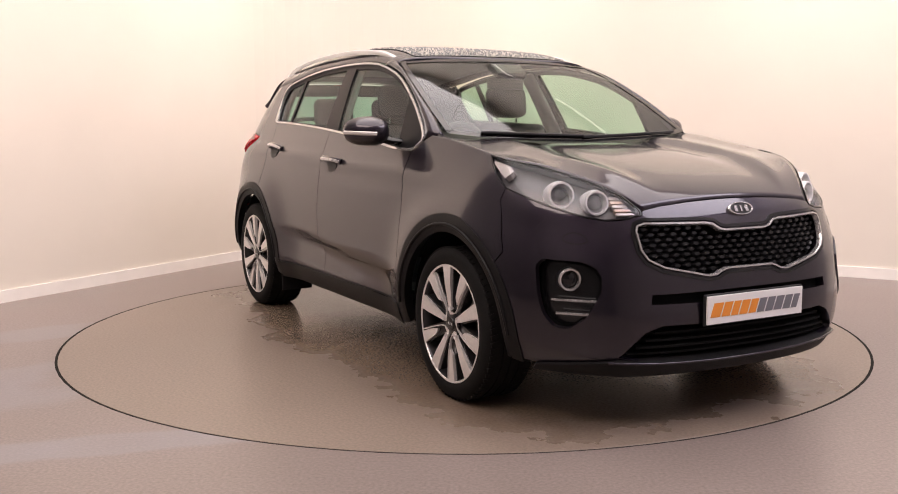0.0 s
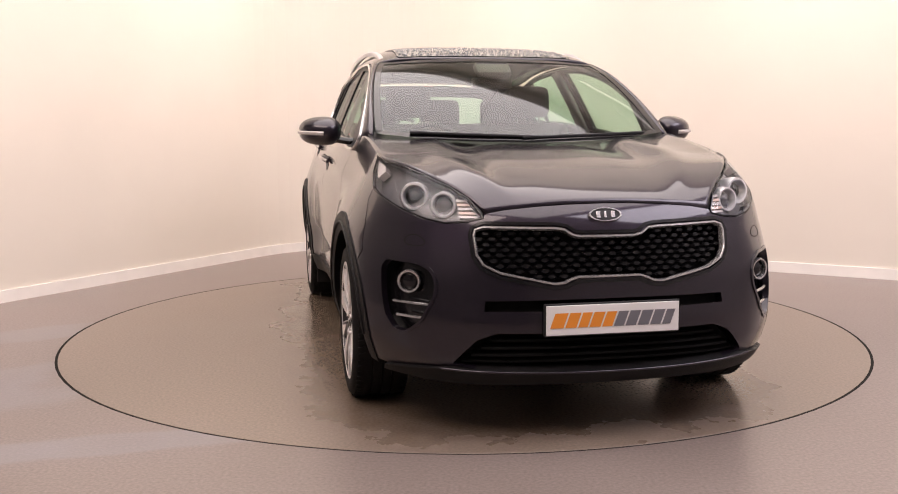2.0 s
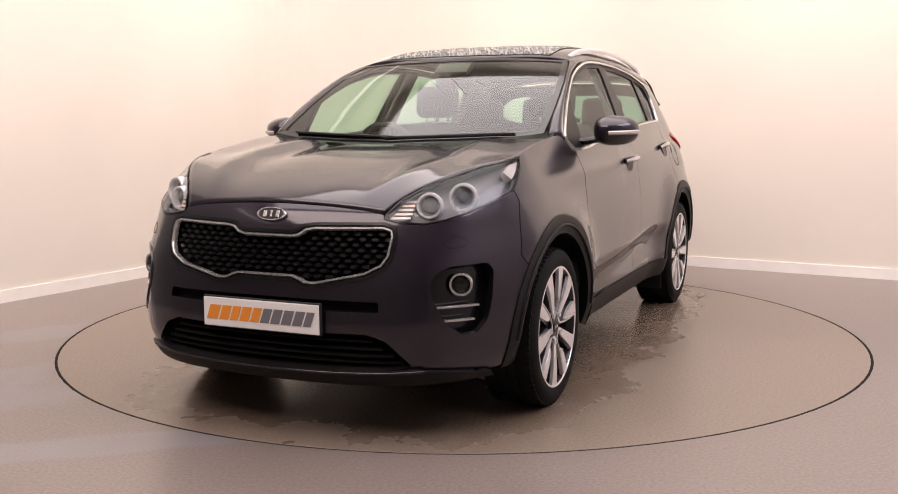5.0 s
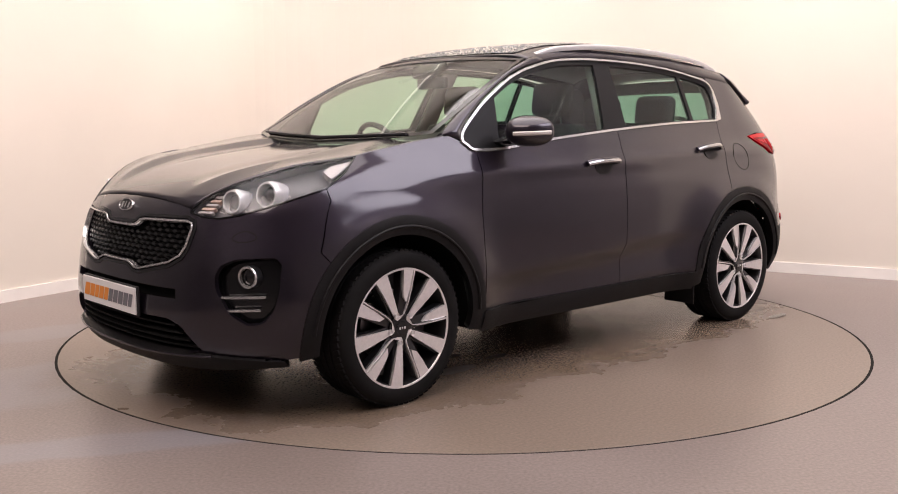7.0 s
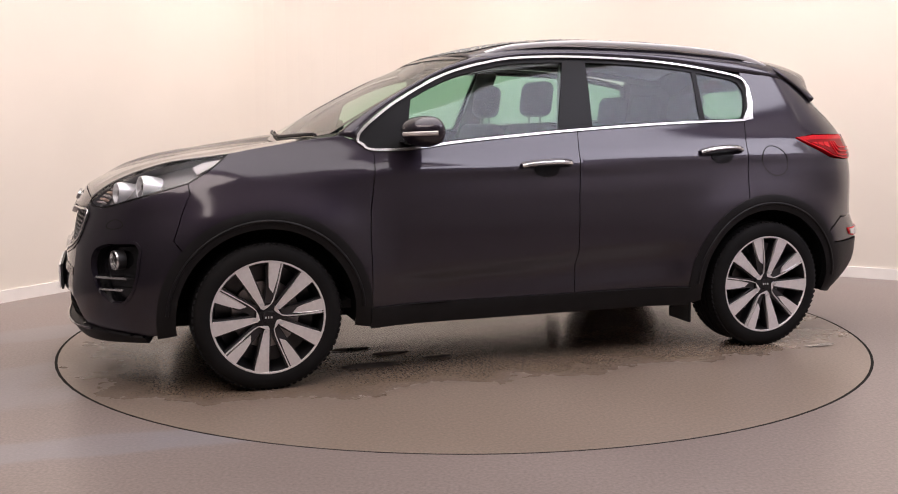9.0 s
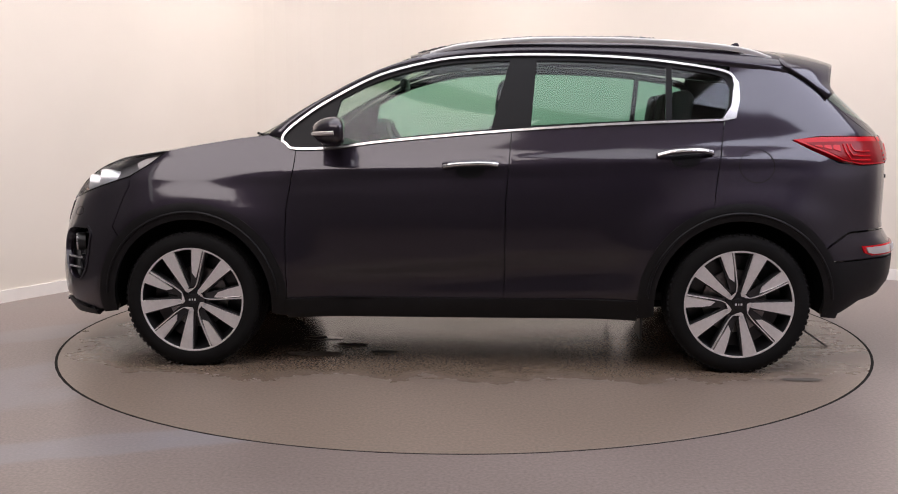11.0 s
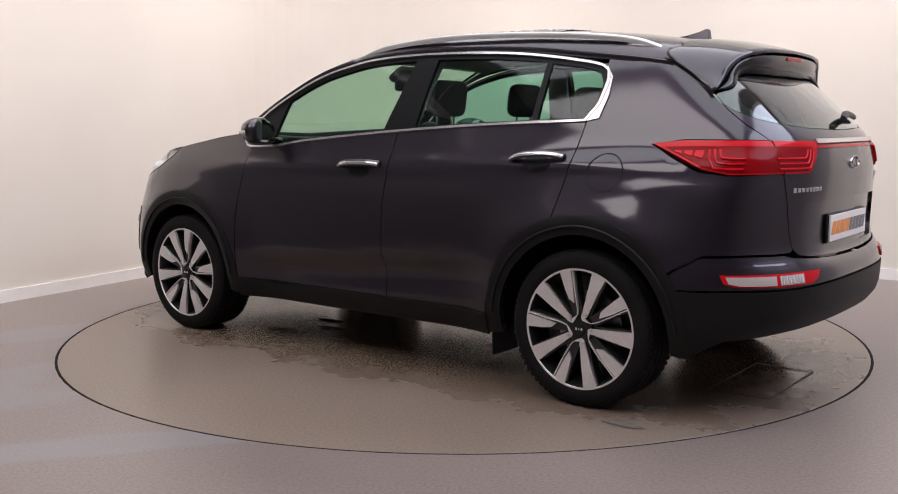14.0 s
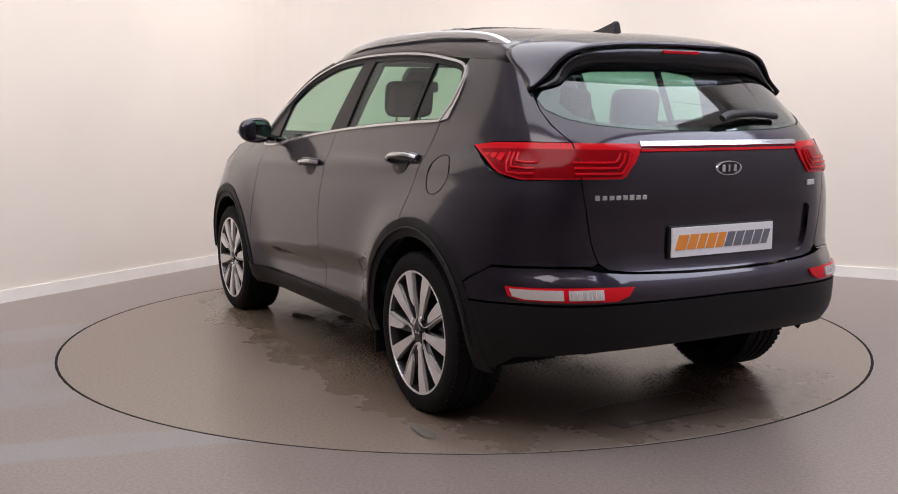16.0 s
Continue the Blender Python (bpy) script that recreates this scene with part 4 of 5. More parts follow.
cell_mesh, made = first.data, 0
inner = inset(grille, 0.014)
for row in range(11):
    z = 0.618 + row * 0.0205
    for col in range(-13, 14):
        y = (col + 0.5 * (row % 2)) * 0.0485
        if abs(y) > 0.50:
            continue
        s = at_y(y, z)
        if not inside(Vector((s, z)), inner):
            continue
        p, n = skin(s, z) - skin_normal(s, z) * 0.034, skin_normal(s, z)
        ob = first if made == 0 else new("grille_cell", cell_mesh)
        ob.parent = grille_ob
        ob.matrix_local = facing(p, n)
        made += 1
intake_ob = panel("lower_intake", intake, VOID, car, "black slatted lower air intake", off=-0.07, gap=-0.006, depth=-0.07)
for z in (0.310, 0.340, 0.370, 0.400):
    w = 0.55 - (z - 0.32) * 1.2
    trim("slat", fy([(w * k / 8, z) for k in range(8, -9, -1)]), VOID, intake_ob, [(-0.006, -0.03), (0.006, -0.03), (0.004, 0.01), (-0.004, 0.01)], -0.03)
panel("upper_slot", slit, VOID, car, "black slot across the bumper", off=-0.035, gap=-0.004, depth=-0.035)
for side in (1, -1):
    m = side < 0
    pocket = panel("fog_lamp_surround", fog, GLOSS_BLACK, car, "gloss black fog lamp pocket with chrome bars", off=-0.055, gap=-0.005, depth=-0.055, mirror=m)
    trim("surround_edge", fine(inset(fog, 0.004), 0.02), PAINT, pocket, [(-0.009, -0.02), (0.009, -0.02), (0.006, 0.005), (-0.006, 0.005)], 0.0, True, "", m)
    for z, y0, y1 in ((0.530, 0.665, 0.790), (0.478, 0.690, 0.780)):
        trim("chrome_bar", fy([(y0 + (y1 - y0) * k / 5, z) for k in range(6)]), CHROME, pocket, tube_section(0.006, 6), -0.010, False, "chrome bar", m)
    s = at_y(0.748, 0.612)
    p = skin(s, 0.612) - skin_normal(s, 0.612) * 0.030
    way = Vector((0.93, side * 0.34, 0.0))
    at = Vector((p.x, side * p.y, p.z))
    turned([(0.046, 0.013), (0.043, 0.020), (0.036, 0.018), (0.034, 0.006)], facing(at, way), "fog_ring", CHROME, pocket, "chrome ring")
    turned([(0.044, -0.025), (0.0455, 0.012)], facing(at, way), "fog_barrel", BLACK, pocket, "black lamp barrel")
    turned([(0.0005, 0.014), (0.018, 0.011), (0.034, 0.002), (0.034, -0.02)], facing(at, way), "fog_lens", GLOSS_BLACK, pocket, "clear fog lamp lens")


for side in (1, -1):
    cap = fy([(0.705 + 0.033 * math.cos(2 * math.pi * k / 20) * (1 - 0.25 * math.sin(2 * math.pi * k / 20)), 0.766 + 0.021 * math.sin(2 * math.pi * k / 20)) for k in range(20)])
    trim("washer_cap_seam", cap, SLOT, front_bumper, [(-0.0018, -0.003), (0.0018, -0.003), (0.0018, 0.001), (-0.0018, 0.001)], 0.0, True, "fine seam of the lamp washer cap", side < 0)


# ---- plates and badges ----
def plate(name, at, turn, parent):
    """White plate with printed bars: five orange, five grey. The local x runs along it, y out of it."""
    m = Matrix.Translation(at) @ turn
    bm = bmesh.new()
    box(bm, (0.535, 0.010, 0.124), (0, -0.011, 0), bevel=0.003)
    bm.transform(m)
    back = part(name, bm, BLACK, parent, "white plate with orange and grey printed bars on a black holder")
    bm = bmesh.new()
    box(bm, (0.522, 0.008, 0.112), (0, 0, 0), bevel=0.002)
    bm.transform(m)
    part("plate_face", bm, WHITE_PLATE, back, "white plate face")
    widths = [0.058, 0.050, 0.044, 0.050, 0.046, 0.046, 0.048, 0.050, 0.048, 0.040]
    x = sum(widths) / 2
    for i, w in enumerate(widths):
        bm = bmesh.new()
        z0, z1, lean = -0.028, 0.028, 0.010
        a, b = x - w + 0.004, x - 0.003
        vs = [bm.verts.new(v) for v in ((a + lean, 0.0050, z0), (b + lean, 0.0050, z0), (b - lean, 0.0050, z1), (a - lean, 0.0050, z1))]
        bm.faces.new(vs)
        made = bmesh.ops.extrude_face_region(bm, geom=list(bm.faces))["geom"]
        bmesh.ops.translate(bm, verts=[g for g in made if isinstance(g, bmesh.types.BMVert)], vec=(0, 0.0006, 0))
        bm.transform(m)
        part("printed_bar", bm, ORANGE if i < 5 else GREY_PRINT, back)
        x -= w
    return back


AHEAD = Matrix.Rotation(radians(-90), 4, "Z")
BEHIND = Matrix.Rotation(radians(90), 4, "Z")
plate("front_plate", (2.232, 0.002, 0.482), AHEAD, car)
plate("rear_plate", (-2.168, 0.0, 0.762), BEHIND, car)


def badge(at, turn, parent):
    m = Matrix.Translation(at) @ turn
    squash = Matrix.Diagonal((1.0, 1.0, 0.42, 1))
    ob = turned([(0.066, -0.006), (0.067, 0.002), (0.064, 0.006), (0.058, 0.006), (0.056, 0.001)], m @ squash, "badge", CHROME, parent, "chrome oval badge on a dark field", 40)
    turned([(0.0005, 0.002), (0.03, 0.002), (0.059, 0.001)], m @ squash, "badge_field", BLACK, ob, "dark badge field", 40)
    bm = bmesh.new()
    for x, w in ((-0.030, 0.016), (0.0, 0.009), (0.028, 0.016)):
        box(bm, (w, 0.003, 0.026), (x, 0.004, 0), bevel=0.001)
    bm.transform(m)
    part("badge_mark", bm, CHROME, ob, "plain chrome marks")


nose_tilt = Matrix.Rotation(radians(25), 4, "X")
s = at_y(0, 0.862)
badge(skin(s, 0.862) + Vector((0.006, 0, 0)), AHEAD @ nose_tilt, car)
badge(Vector((-2.184, 0, 1.035)), BEHIND, car)
for i in range(8):
    y = 0.570 - i * 0.026
    z = 0.938
    sp = at_y(y, z, False)
    bm = bmesh.new()
    box(bm, (0.020, 0.006, 0.020 if i in (0, 5) else 0.017), bevel=0.002)
    n = skin_normal(sp, z)
    bm.transform(facing(skin(sp, z) + n * 0.003, n))
    part("name_bar", bm, CHROME, car, "small chrome bar")
bm = bmesh.new()
box(bm, (0.06, 0.005, 0.022), bevel=0.002)
sp = at_y(-0.50, 0.965, False)
bm.transform(facing(skin(sp, 0.965) + skin_normal(sp, 0.965) * 0.002, skin_normal(sp, 0.965)))
part("trim_badge", bm, SATIN, car, "small silver trim badge")

# ---- tail lamps, chrome bar, rear reflectors ----
TAIL_LAMP = fx([(-1.604, 1.122), (-1.73, 1.136), (-1.86, 1.136)]) + fy([(0.672, 1.135), (0.55, 1.133), (0.400, 1.130), (0.392, 1.116), (0.422, 1.062), (0.462, 1.013), (0.482, 1.003), (0.66, 1.003)], False) + fx([(-1.93, 1.000), (-1.83, 1.021), (-1.69, 1.083)])
for side in (1, -1):
    m = side < 0
    lamp = panel("tail_lamp", TAIL_LAMP, RED_LENS, car, "red wraparound tail lamp", off=0.006, gap=0.002, depth=0.03, mirror=m)
    panel("lamp_housing", fx([(-1.665, 1.106), (-1.76, 1.110), (-1.86, 1.110)]) + fy([(0.672, 1.110), (0.55, 1.108), (0.450, 1.106), (0.432, 1.092), (0.455, 1.045), (0.485, 1.014), (0.66, 1.011)], False) + fx([(-1.93, 1.009), (-1.835, 1.030), (-1.70, 1.089)]), RED_DARK, lamp, "smoked dark red housing under the lens", off=0.0085, gap=0, depth=0.004, mirror=m)
    for d in (0.0, 0.019, 0.038):
        trim("light_guide", fy([(0.640, 1.023 + d), (0.56, 1.023 + d), (0.480 + d * 0.6, 1.024 + d), (0.452 + d, 1.060 + d * 0.3), (0.440 + d, 1.096)], False), RED_LENS, lamp, tube_section(0.0048, 6), 0.0095, False, "bright red light guide", m)
        trim("light_guide", fx([(-1.975, 1.023 + d), (-1.93, 1.022 + d), (-1.872 - d * 0.6, 1.026 + d), (-1.850 - d, 1.060 + d * 0.3), (-1.842 - d, 1.096)]), RED_LENS, lamp, tube_section(0.0048, 6), 0.0095, False, "bright red light guide", m)
    for x in (-1.705, -1.748, -1.791):
        panel("reflex_block", rounded(fx([(x, 1.092), (x - 0.034, 1.092), (x - 0.034, 1.060 + (x + 1.791) * 0.2), (x, 1.070 + (x + 1.791) * 0.2)]), 0.006), RED_LENS, lamp, "bright red reflex block", off=0.012, gap=0, depth=0.004, mirror=m)
    trim("lamp_split", fy([(0.622, 1.134), (0.622, 1.07), (0.622, 1.004)], False), SLOT, lamp, [(-0.0025, -0.004), (0.0025, -0.004), (0.0025, 0.003), (-0.0025, 0.003)], 0.006, False, "dark gap", m)
    reflector = panel("rear_fog_lamp", fx([(-1.930, 0.615), (-1.945, 0.582), (-1.985, 0.568)]) + fy([(0.66, 0.566), (0.52, 0.568), (0.475, 0.585), (0.45, 0.615), (0.60, 0.618)], False), RED_LENS, car, "red and white lamp in the rear bumper", off=0.006, gap=0, depth=0.02, mirror=m)
    panel("white_lens", fx([(-1.950, 0.608), (-1.962, 0.582), (-2.0, 0.574)]) + fy([(0.70, 0.574), (0.70, 0.609)], False), CLEAR_LENS, reflector, "white ribbed lens", off=0.010, gap=0, depth=0.006, mirror=m)
    panel("reversing_lens", fy([(0.685, 0.609), (0.685, 0.574), (0.570, 0.575), (0.570, 0.610)], False), CLEAR_LENS, reflector, "white ribbed lens", off=0.010, gap=0, depth=0.006, mirror=m)
for m in (False, True):
    for k in range(7):
        y = 0.582 + 0.0155 * k
        trim("lens_rib", fy([(y, 0.579), (y, 0.605)], False), SILVER, car, [(-0.002, -0.002), (0.002, -0.002), (0.001, 0.002), (-0.001, 0.002)], 0.011, False, "fine silver lens rib", m)
bar = fy([(0.395 - 0.79 * k / 16, 1.126) for k in range(17)], False)
trim("tailgate_chrome_bar", bar, CHROME, car, [(-0.012, -0.004), (0.012, -0.004), (0.010, 0.008), (-0.010, 0.008)], 0.004, False, "chrome bar across the tailgate")
trim("red_strip", fy([(0.395 - 0.79 * k / 16, 1.106) for k in range(17)], False), RED_LENS, car, [(-0.005, -0.004), (0.005, -0.004), (0.005, 0.004), (-0.005, 0.004)], 0.003, False, "thin red lamp strip")

# ---- spoiler, fin, rails, roof glass ----
SPOILER_SEAM = [(-1.575, 1.475), (-1.62, 1.452), (-1.68, 1.415), (-1.74, 1.372), (-1.80, 1.322)]
lead = []
for k in range(9):
    a = k / 8
    lead.append(Vector((-1.56 - 0.015 * a ** 2.5, 0.605 * a, 1.572 - 0.080 * (0.35 * a ** 2 + 0.65 * a ** 6))))
lead += [skin(at_x(x, z), z) + skin_normal(at_x(x, z), z) * 0.003 for x, z in SPOILER_SEAM[1:]]
tip = lead[-1]
trail = [Vector(p) for p in ((-1.915, 0, 1.506), (-1.905, 0.22, 1.503), (-1.885, 0.38, 1.492), (-1.858, 0.48, 1.470), (-1.836, 0.535, 1.435), (-1.822, 0.575, 1.390))] + [tip + Vector((-0.012, 0.004, 0.012))]
lead, trail = resample(lead, 32), resample(trail, 32)


def mirrored(half):
    """A full row across the car from its left half, middle first."""
    return [Vector((p.x, -p.y, p.z)) for p in half[::-1][:-1]] + half


rows = []
for j in range(11):
    u = j / 10
    rows.append(mirrored([p.lerp(q, u) + Vector((0, 0.010 * (k / 32) ** 2, 0.016 * (1 - (k / 32) ** 2))) * (4 * u * (1 - u)) for k, (p, q) in enumerate(zip(lead, trail))]))
spoiler = loft("rear_spoiler", rows, PAINT, car, "painted roof spoiler with a black underside", 0.011)
inner = []
for k, p in enumerate(trail):
    z = p.z - 0.10 * (1 - (k / 32) ** 3)
    at = at_y(p.y * 0.95, z, False)
    inner.append(skin(at, z) + skin_normal(at, z) * 0.004)
edge = [p + Vector((0.004, -0.008 * (k / 32), -0.012 * (1 - (k / 32) ** 4))) for k, p in enumerate(trail)]
loft("spoiler_underside", [mirrored(edge), mirrored([p.lerp(q, 0.5) + Vector((0, 0, 0.004)) for p, q in zip(edge, inner)]), mirrored(inner)], GLOSS_BLACK, spoiler, "gloss black underside", 0.006)
bm = bmesh.new()
box(bm, (0.010, 0.19, 0.014), (-1.904, 0, 1.484), bevel=0.003)
part("brake_light", bm, RED_LENS, spoiler, "red high brake light")
for side in (1, -1):
    trim("spoiler_seam", fx(SPOILER_SEAM), SLOT, spoiler, [(-0.003, -0.004), (0.003, -0.004), (0.003, 0.003), (-0.003, 0.003)], 0.002, False, "dark gap", side < 0)
bm = bmesh.new()
prof = [(-1.335, 0.0), (-1.40, 0.018), (-1.455, 0.040), (-1.490, 0.060), (-1.503, 0.056), (-1.508, 0.0)]
vs = []
for w in (1, -1):
    vs.append([bm.verts.new((x, w * (0.022 - 0.20 * z), ROOF_MID(x) - 0.004 + z)) for x, z in prof])
bm.faces.new(vs[0])
bm.faces.new(vs[1][::-1])
for i in range(len(prof)):
    j = (i + 1) % len(prof)
    bm.faces.new((vs[0][i], vs[1][i], vs[1][j], vs[0][j]))
bmesh.ops.bevel(bm, geom=bm.edges[:], offset=0.004, segments=2, affect="EDGES")
part("roof_antenna", bm, PAINT, car, "shark fin antenna", smooth=40)
RAIL = [(0.16, 1.556), (0.07, 1.582), (-0.05, 1.602), (-0.34, 1.622), (-0.62, 1.622), (-0.90, 1.613), (-1.174, 1.594), (-1.40, 1.564), (-1.535, 1.520)]
for side in (1, -1):
    pts = smooth_line(RAIL, 5)
    path = [Vector((p.x, side * (0.592 - 0.018 * abs((p.x + 0.6) / 0.9) ** 2), p.y)) for p in pts]
    bm = bmesh.new()
    sweep(bm, path, [(-0.014, -0.012), (0.014, -0.012), (0.015, 0.002), (0.009, 0.010), (-0.009, 0.010), (-0.015, 0.002)], [Vector((0, side * 0.4, 1)) for p in path])
    rail = part("roof_rail", bm, SATIN, car, "satin aluminium roof rail", smooth=45)
    for x in (0.05, -1.42):
        bm = bmesh.new()
        box(bm, (0.10, 0.018, 0.034), (x, side * 0.578, tz(RAIL, x) - 0.028), bevel=0.006)
        part("rail_foot", bm, SATIN, rail, "rail foot", smooth=40)
ROOF_GLASS = material("wet_roof_glass", (0.010, 0.012, 0.012), rough=0.06, coat=1.0)
nt = ROOF_GLASS.node_tree
tc, drops, bump = nt.nodes.new("ShaderNodeTexCoord"), nt.nodes.new("ShaderNodeTexVoronoi"), nt.nodes.new("ShaderNodeBump")
drops.inputs["Scale"].default_value = 70
# pale spots put the glint of the droplets into the base colour
beads = nt.nodes.new("ShaderNodeValToRGB")
beads.color_ramp.elements[0].position, beads.color_ramp.elements[1].position = 0.30, 0.50
beads.color_ramp.elements[0].color, beads.color_ramp.elements[1].color = (0.20, 0.21, 0.20, 1), (0.010, 0.012, 0.012, 1)
nt.links.new(drops.outputs["Distance"], beads.inputs["Fac"])
nt.links.new(beads.outputs["Color"], nt.nodes["Principled BSDF"].inputs["Base Color"])
bump.inputs["Strength"].default_value, bump.inputs["Distance"].default_value = 0.9, 0.006
nt.links.new(tc.outputs["Object"], drops.inputs["Vector"])
nt.links.new(drops.outputs["Distance"], bump.inputs["Height"])
nt.links.new(bump.outputs["Normal"], nt.nodes["Principled BSDF"].inputs["Normal"])
nt.links.new(bump.outputs["Normal"], nt.nodes["Principled BSDF"].inputs["Coat Normal"])
loft("roof_glass", [[p + Vector((0, 0, 0.004)) for p in r[7:42]] for r in roof_rows[1:33]], ROOF_GLASS, car, "wet black panoramic roof glass covered in droplets")

# beads of water on the roof glass
BEAD = material("water_bead", (0.10, 0.11, 0.11), rough=0.04, spec=0.9, coat=1.0)
rng = random.Random(41)
verts, faces = [], []
for _ in range(2600):
    fi, fk = rng.uniform(1.0, 31.8), rng.uniform(7.2, 40.6)
    i, k = int(fi), int(fk)
    u, v = fi - i, fk - k
    at = roof_rows[i][k].lerp(roof_rows[i][k + 1], v).lerp(roof_rows[i + 1][k].lerp(roof_rows[i + 1][k + 1], v), u) + Vector((0, 0, 0.0035))
    r = 0.0028 + 0.0060 * rng.random() ** 2.2
    base, turn = len(verts), rng.uniform(0, 1)
    for rr, h in ((r, 0.0), (r * 0.72, r * 0.42)):
        verts += [at + Vector((rr * math.cos(turn + math.pi / 3 * n), rr * math.sin(turn + math.pi / 3 * n), h)) for n in range(6)]
    verts.append(at + Vector((0, 0, r * 0.62)))
    for n in range(6):
        q = (n + 1) % 6
        faces += [(base + n, base + q, base + 6 + q, base + 6 + n), (base + 6 + n, base + 6 + q, base + 12)]
beads_ob = mesh_object("water_beads", verts, faces, BEAD, car, "clear beads of water on the roof glass", smooth=True)
tagged(beads_ob, "clear beads of water on the roof glass", kind="stuff")

# ---- door handles, fuel flap, seams ----
for m in (False, True):
    side = -1 if m else 1
    for door, x0, x1, z0, z1 in ((FRONT_DOORS[m], 0.080, -0.186, 1.000, 1.008), (REAR_DOORS[m], -0.952, -1.216, 1.048, 1.060)):
        line = fx([(x0 + (x1 - x0) * k / 10, z0 + (z1 - z0) * k / 10) for k in range(11)])
        path, ups = [], []
        for k, p in enumerate(line):
            lift = 0.030 * (1 - abs(k / 5 - 1) ** 3)
            v, n = skin(p.x, p.y) + skin_normal(p.x, p.y) * (0.006 + lift), skin_normal(p.x, p.y)
            path.append(Vector((v.x, side * v.y, v.z)))
            ups.append(Vector((n.x, side * n.y, n.z)))
        bm = bmesh.new()
        sweep(bm, path, [(0.017 * c, 0.010 * s) for c, s in tube_section(1, 10)], ups)
        handle = part("door_handle", bm, PAINT, door, "dark handle with a chrome strip", smooth=50)
        bm = bmesh.new()
        sweep(bm, [p + u * 0.009 for p, u in zip(path, ups)], [(0.009 * c + 0.004 * -side * (-1), 0.004 * s) for c, s in tube_section(1, 8)], ups)
        part("handle_chrome", bm, CHROME, handle, "chrome strip")
        # flat patch under the handle: the finger recess's shade put into its colour
        mid = ((x0 + x1) / 2, (z0 + z1) / 2 - 0.012)
        cup = [(mid[0] + 0.070 * math.cos(2 * math.pi * k / 20), mid[1] - 0.010 + 0.042 * math.sin(2 * math.pi * k / 20)) for k in range(20)]
        panel("handle_cup_shade", fx(cup), SURROUND, door, "flat dark patch for the finger recess's shade", off=0.002, gap=0, depth=0.004, mirror=m)
flap = [(-1.422 + 0.083 * math.cos(2 * math.pi * k / 36), 1.000 + 0.079 * math.sin(2 * math.pi * k / 36)) for k in range(36)]
trim("fuel_flap_seam", fx(flap), SLOT, car, [(-0.0022, -0.003), (0.0022, -0.003), (0.0022, 0.0012), (-0.0022, 0.0012)], 0.0, True, "round fuel flap seam")
for m in (False, True):
    trim("bumper_seam", fx([(-1.86, 0.684), (-1.80, 0.648), (-1.775, 0.634)]), SLOT, car, [(-0.002, -0.003), (0.002, -0.003), (0.002, 0.001), (-0.002, 0.001)], 0.0, False, "dark gap", m)

# ---- mirrors ----
for side in (1, -1):
    bm = bmesh.new()
    bmesh.ops.create_uvsphere(bm, u_segments=28, v_segments=16, radius=1.0)
    for v in bm.verts:
        x, y, z = v.co
        k = 1.0 / max(1e-6, (abs(x) ** 2.6 + abs(y) ** 2.6 + abs(z) ** 2.6)) ** (1 / 2.6)
        x, y, z = x * k, y * k, z * k
        back = min(0, x)
        v.co = Vector((0.100 * x if x > 0 else 0.055 * max(x, -0.8), 0.104 * y * (1 - 0.18 * max(0, x)), 0.072 * z * (1 - 0.20 * max(0, x)) * (1 + 0.10 * y * -1)))
        v.co = Vector((v.co.x - 0.03 * y, v.co.y, v.co.z))
        v.co = Vector((v.co.x + 0.600, side * (v.co.y + 0.958), v.co.z + 1.170))
    mirror = part("door_mirror", bm, PAINT, car, "dark door mirror with a white indicator strip", smooth=60)
    bm = bmesh.new()
    pts = [Vector((0.600 + 0.103 * math.cos(a) - 0.03 * math.sin(a), side * (0.958 + 0.106 * math.sin(a)), 1.158 + 0.004 * a)) for a in span(-0.1, 1.5, 10)]
    sweep(bm, pts, [(0.010 * c, 0.007 * s) for c, s in tube_section(1, 6)], [(p - Vector((0.6, side * 0.9, 1.158))) for p in pts])
    part("indicator", bm, CLEAR_LENS, mirror, "white indicator strip", smooth=50)
    bm = bmesh.new()
    sweep(bm, [Vector(p) for p in ((0.645, side * 0.775, 1.118), (0.635, side * 0.83, 1.122), (0.615, side * 0.90, 1.135))], [(0.045 * c, 0.020 * s) for c, s in tube_section(1, 10)], [Vector((0, 0, 1))] * 3)
    part("mirror_arm", bm, GLOSS_BLACK, mirror, "gloss black mirror arm", smooth=50)
    bm = bmesh.new()
    lathe(bm, [(0.0005, 0), (0.085, 0)], 28, facing((0.5535, side * 0.962, 1.170), (-1, side * -0.05, 0)) @ Matrix.Diagonal((1.05, 1, 0.72, 1)))
    part("mirror_glass", bm, MIRROR, mirror, "mirror glass")

